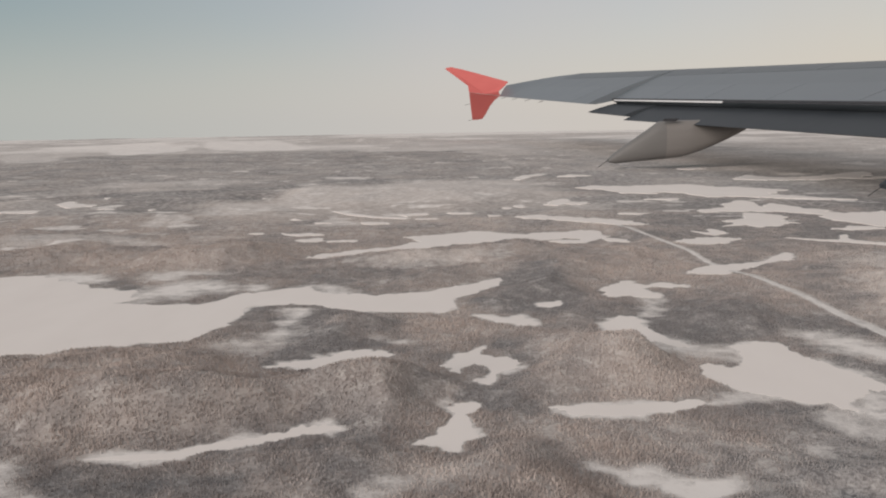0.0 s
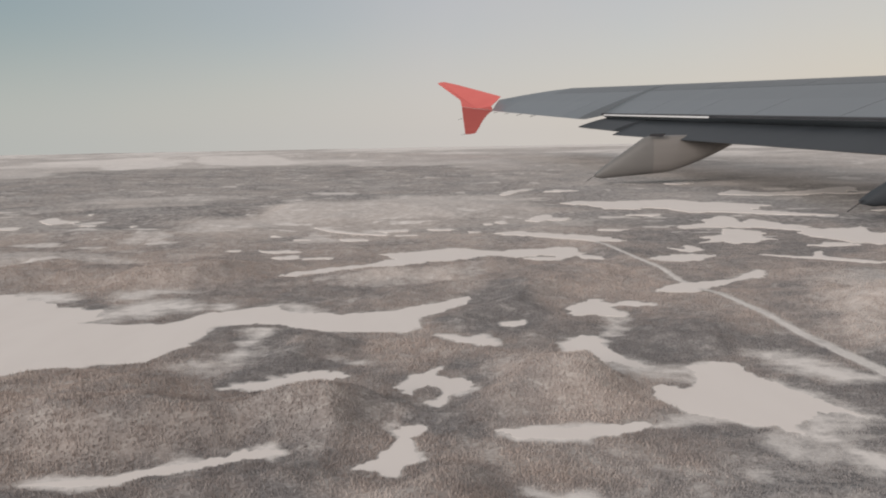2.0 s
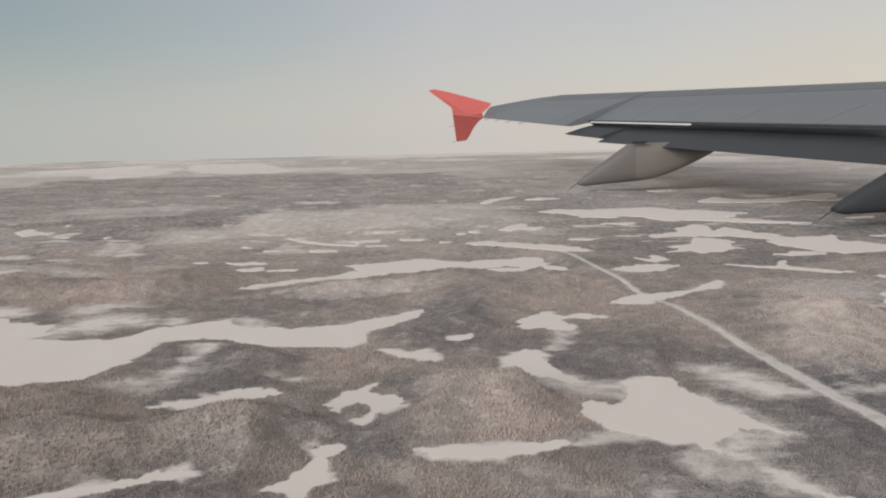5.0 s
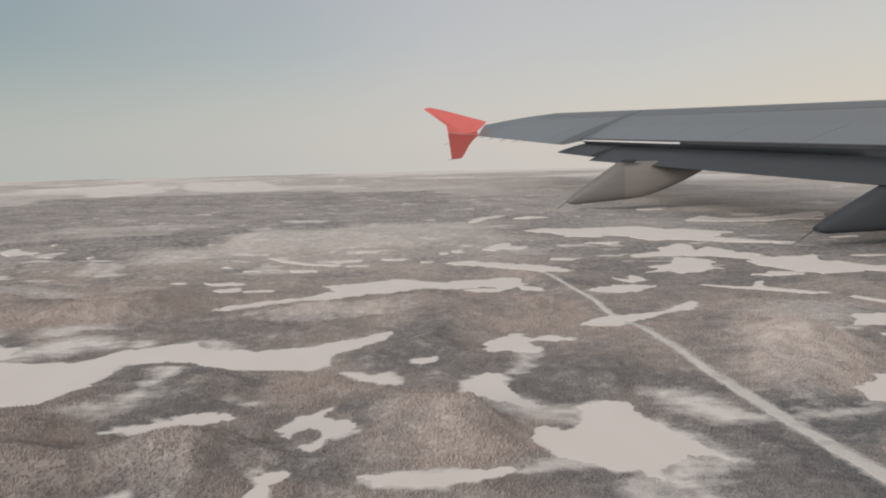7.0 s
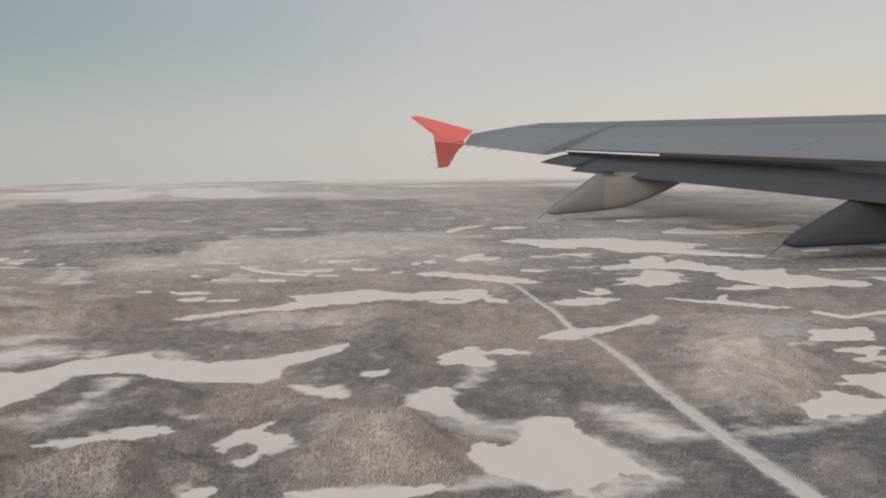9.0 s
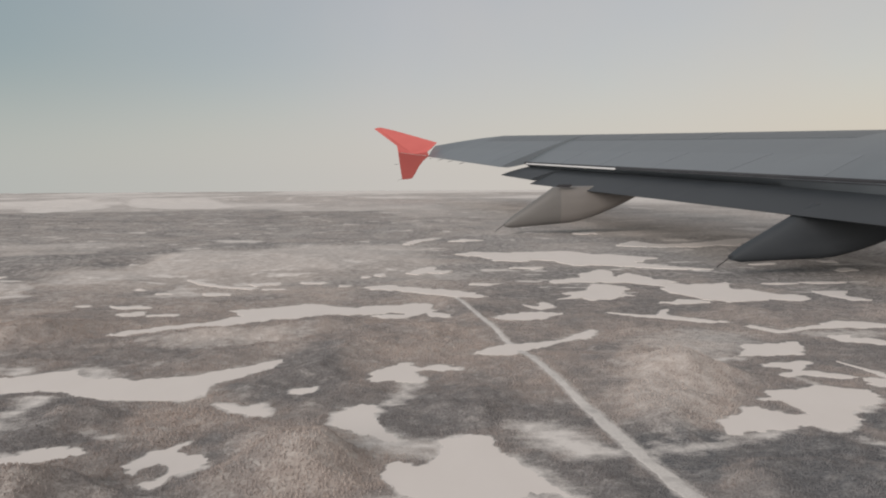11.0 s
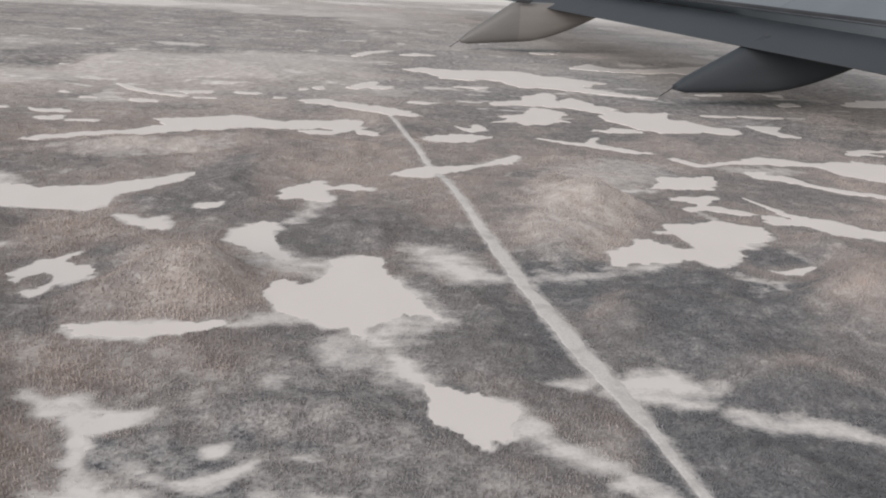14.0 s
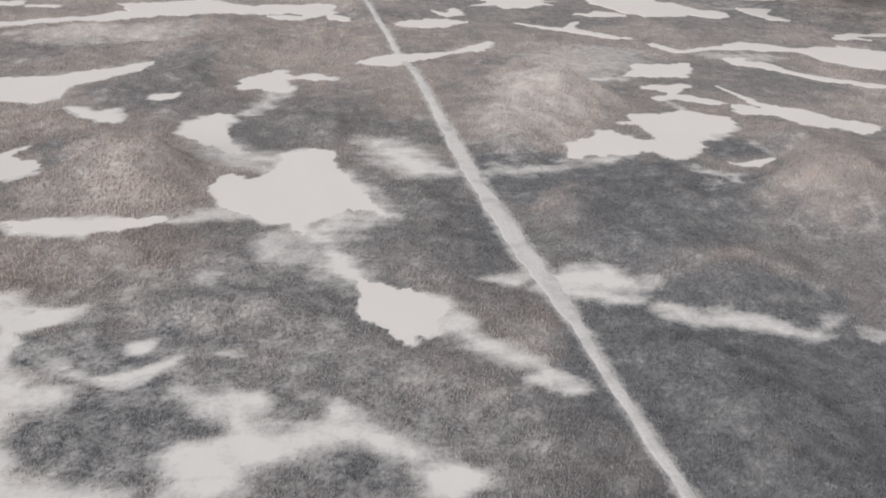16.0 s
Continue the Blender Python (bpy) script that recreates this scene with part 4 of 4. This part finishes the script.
r = h * (0.21 + 0.13 * rng.random(n))
a = rng.random(n) * 6.283
tv = np.empty((n, 4, 3))
for k in range(3):
    tv[:, k, 0], tv[:, k, 1], tv[:, k, 2] = tx + r * np.cos(a + 2.0944 * k), ty + r * np.sin(a + 2.0944 * k), tz - 0.05
tv[:, 3, 0], tv[:, 3, 1], tv[:, 3, 2] = tx + 0.1 * r, ty, tz + h
tf = (np.arange(n)[:, None, None] * 4 + np.array([(0, 1, 3), (1, 2, 3), (2, 0, 3)])[None]).reshape(-1, 3)
me = mesh_from_arrays("forest", tv.reshape(-1, 3), tf, M_TREE, {"tone": np.repeat(tt, 4), "cover": np.repeat(tc, 4)})
tagged(new("forest", me), "sparse frosted larch and spruce forest standing in snow", "forest", kind="stuff")


# ---- aircraft wing, swept back and rising outwards ----
def part(name, verts, faces, material, parent, label="", smooth_faces=True, bevel=0.0):
    bm = bmesh.new()
    vs = [bm.verts.new(v) for v in verts]
    for f in faces:
        bm.faces.new([vs[i] for i in f])
    bmesh.ops.recalc_face_normals(bm, faces=bm.faces)
    if bevel:
        bmesh.ops.bevel(bm, geom=list(bm.edges), offset=bevel, segments=2, affect="EDGES")
    me = bpy.data.meshes.new(name)
    bm.to_mesh(me)
    bm.free()
    me.materials.append(material)
    if smooth_faces:
        me.shade_smooth()
        me.set_sharp_from_angle(angle=radians(40))
    ob = new(name, me)
    ob.parent = parent
    return tagged(ob, label)


def skin(rings, first=True, last=True):
    """Verts and faces of a tube through rings of equal length, its ends closed or left open."""
    n = len(rings[0])
    verts = [p for ring in rings for p in ring]
    faces = [(i * n + k, i * n + (k + 1) % n, (i + 1) * n + (k + 1) % n, (i + 1) * n + k) for i in range(len(rings) - 1) for k in range(n)]
    if first:
        faces.append(tuple(range(n))[::-1])
    if last:
        faces.append(tuple(range((len(rings) - 1) * n, len(rings) * n)))
    return verts, faces


TIP = 2900.0


def lead(y):
    s = TIP - y
    return 381 + 0.1582 * s - 150 * max(0, 1 - s / 330) ** 2 - 0.55 * max(0, 900 - y), 236 - 0.0470 * s - 34 * max(0, 1 - s / 330) ** 2


def hinge(y):
    s = TIP - y
    return 258 + 0.1184 * s, 153.5 - 0.0322 * s


def trail(y):
    s = TIP - y
    return 203 + 0.1184 * s, 163 - 0.0470 * s


def flap_edge(y):
    s = TIP - y
    return 202.7 + 0.1185 * s, 107.8 - 0.0234 * s


def flap_tip_edge(y):
    s = TIP - y
    return 204.7 + 0.1171 * s, 139.8 - 0.0415 * s


def outer_depth(y):
    return 16 + 0.012 * (TIP - y)


def main_depth(y):
    return 22 + 0.006 * (TIP - y)


def section(y, aft, front, thick, steps=12, back=0.0):
    """A wing section at y between an aft and a front point, thickest ahead of its middle."""
    (ax, az), (fx, fz) = aft, front
    upper, lower = [], []
    for i in range(steps + 1):
        c = i / steps
        t = thick * (1.85 * math.sqrt(max(1 - c, 0)) * c ** 0.9 + back * (1 - c))
        x, z = ax + (fx - ax) * c, az + (fz - az) * c
        upper.append((x, y, z + t * 0.45))
        lower.append((x, y, z - t * 0.75))
    return upper + lower[-2:0:-1]


wing = new("aircraft_wing")
tagged(wing, "grey airliner wing with a red tip fence and lowered flaps", "wing", kind="thing")
FLAP_OUT = 1845.0
stations = [2900, 2870, 2820, 2760, 2690, 2600, 2450, 2250, 2050, 1900, FLAP_OUT + 2]
part("outer_panel", *skin([section(y, trail(y), lead(y), outer_depth(y), 12, 0.1) for y in stations]), M_WING, wing, "grey outer wing panel with aileron")
stations = [FLAP_OUT - 1, 1700, 1550, 1400, 1250, 1100, 1000, 920, 880, 840, 780, 700, 600]
part("main_panel", *skin([section(y, hinge(y), lead(y), main_depth(y), 14, 0.25) for y in stations]), M_WING, wing)


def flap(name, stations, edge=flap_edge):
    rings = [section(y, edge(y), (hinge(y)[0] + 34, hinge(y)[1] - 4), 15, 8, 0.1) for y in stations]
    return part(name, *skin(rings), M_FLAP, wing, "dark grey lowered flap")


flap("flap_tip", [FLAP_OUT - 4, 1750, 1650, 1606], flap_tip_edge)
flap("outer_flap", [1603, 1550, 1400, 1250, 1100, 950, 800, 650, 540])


def slab(outline, y0, y1, cant=0.0):
    """A plate: an outline in x and z between two places along y, leaning back above and below the tip."""
    n = len(outline)
    verts = [(x, y0, z) for x, z in outline] + [(x, y1, z) for x, z in outline]
    verts = [(x, y + cant * abs(z - 180), z) for x, y, z in verts]
    return verts, [tuple(range(n)), tuple(range(2 * n - 1, n - 1, -1))] + [(i, i + n, (i + 1) % n + n, (i + 1) % n) for i in range(n)]


part("tip_fence_upper", *slab([(10, 266), (20, 270), (34, 271), (80, 260), (150, 240), (236, 215), (218, 196), (200, 181), (206, 167), (150, 173), (95, 180), (91, 204)], 2902, 2916, 0.45), M_RED, wing, "red tip fence, upper blade", False, 0.6)
part("tip_fence_lower", *slab([(95, 179), (150, 172), (206, 166), (186, 150), (171, 130), (158, 105), (146, 86), (128, 83), (109, 82), (104, 115), (99, 150)], 2901, 2915, 0.9), M_RED, wing, "red tip fence, lower blade", False, 0.6)


def fairing(y, tail, crest, keel, nose, thick, paint, label, cone):
    """A canoe-shaped flap-track fairing under the wing, its tail blunt: x and z of the tail, of the crest, of the keel's low middle and of the nose."""
    rings = []
    blunt = 0.05 * (nose[0] - tail[0])
    for i in range(21):
        c = i / 20
        x = tail[0] + (nose[0] - tail[0]) * c
        rise = min(1, (x - tail[0]) / (crest[0] - tail[0]))
        top = tail[1] + blunt + (crest[1] - tail[1] - blunt) * rise
        k = (keel[0] - tail[0]) / (nose[0] - tail[0])
        low = tail[1] + (keel[1] - tail[1]) * c / k if c < k else keel[1] + (nose[1] - keel[1]) * ((c - k) / (1 - k)) ** 1.5
        if i == 0:
            top, low = top - 0.25 * blunt, low + 0.25 * blunt
        mid, half_h = (top + low) / 2, max((top - low) / 2, 1.5)
        w = thick * (0.35 + 0.65 * math.sin(math.pi * min(0.5, 0.1 + c * 0.7)))
        rings.append([(x, y + w * math.copysign(abs(math.cos(b)) ** 0.7, math.cos(b)), mid + half_h * math.copysign(abs(math.sin(b)) ** 0.8, math.sin(b))) for b in [k * math.pi / 8 for k in range(16)]])
    ob = part("flap_track_fairing", *skin(rings[8:], first=False), paint, wing, label)
    part("tail_cone", *skin(rings[:9], last=False), cone, ob, "grey tail cone")
    span = nose[0] - tail[0]
    wick = [[(tail[0] - 0.07 * span * q, y + 0.7 * math.cos(b), tail[1] + 0.6 * blunt - 0.05 * span * q + 0.7 * math.sin(b)) for b in (0, 2.1, 4.2)] for q in (0, 0.5, 1)]
    part("static_wick", *skin(wick), M_DARK, ob, "thin dark static wick")
    return ob


outer = fairing(1290, (264, 10), (345, 78), (365, 18), (488, 66), 16, M_FAIRING, "pale warm grey canoe fairing", M_TAIL)
# the inner one takes the darkened colour, painting in its shade
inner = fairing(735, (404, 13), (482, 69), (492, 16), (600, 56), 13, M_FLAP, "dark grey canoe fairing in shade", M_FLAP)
part("hinge_block", *slab([(344, 77), (348, 81), (372, 81), (366, 76)], 1271, 1276), M_DARK, outer, "dark hinge block", False, 1.0)


def upper_plate(name, y0, y1, c0, c1, material, lift=0.4, label="", aft=hinge, depth=main_depth, back=0.25):
    """A plate that follows the upper skin between two places along the span and two chord fractions."""
    verts, nu, nv = [], 9, 7
    for up in (lift, -1.2):
        for i in range(nu):
            y = y0 + (y1 - y0) * i / (nu - 1)
            ring = section(y, aft(y), lead(y), depth(y), 60, back)[:61]
            for k in range(nv):
                c = (c0 + (c1 - c0) * k / (nv - 1)) * 60
                j = max(0, min(int(c), 59))
                p = Vector(ring[j]).lerp(Vector(ring[j + 1]), c - j)
                verts.append((p.x, p.y, p.z + up))
    m = nu * nv
    faces = []
    for i in range(nu - 1):
        for k in range(nv - 1):
            q = (i * nv + k, i * nv + k + 1, (i + 1) * nv + k + 1, (i + 1) * nv + k)
            faces += [q, tuple(v + m for v in q[::-1])]
    rim = [k for k in range(nv)] + [i * nv + nv - 1 for i in range(1, nu)] + [(nu - 1) * nv + k for k in range(nv - 2, -1, -1)] + [i * nv for i in range(nu - 2, 0, -1)]
    faces += [(a, b, b + m, a + m) for a, b in zip(rim, rim[1:] + rim[:1])]
    return part(name, verts, faces, material, wing, label)


for y0, y1 in ((1815, 1600), (1597, 1390), (1387, 1180), (1177, 970), (967, 780)):
    upper_plate("spoiler", y0, y1, 0.03, 0.34, M_SPOILER, 0.3)
for y0, y1 in ((1838, 1560), (1557, 1260), (1257, 905)):
    upper_plate("slat", y0, y1, 0.66, 0.985, M_SLAT, 0.5, "darker grey leading-edge slat")
upper_plate("slat", 2560, 1850, 0.70, 0.985, M_SLAT, 0.4, "darker grey leading-edge slat", trail, outer_depth, 0.1)
upper_plate("aileron", 2740, 1990, 0.02, 0.40, M_SPOILER, 0.3, "", trail, outer_depth, 0.1)
upper_plate("seal_strip", 1843, 604, 0.002, 0.02, M_DARK, 2.0, "dark rubber seal along the flap gap")
# added bright strip that paints in the sky showing through the gap
upper_plate("gap_sky_strip", 1825, 1300, -0.004, 0.004, M_GAP_SKY, 1.2, "bright strip painted in for sky through the flap gap")


def wicks(places):
    for x, y, z in places:
        rings = [[(x - 16 * s, y + 0.7 * math.cos(b), z - 4 * s + 0.7 * math.sin(b)) for b in (0, 2.1, 4.2)] for s in (0, 1)]
        part("static_wick", *skin(rings), M_DARK, wing, "thin dark static wick")


wicks([(*trail(y)[:1], y, trail(y)[1]) for y in (2780, 2600, 2420, 2250)] + [(110, 2995, 84), (97, 2944, 140)])
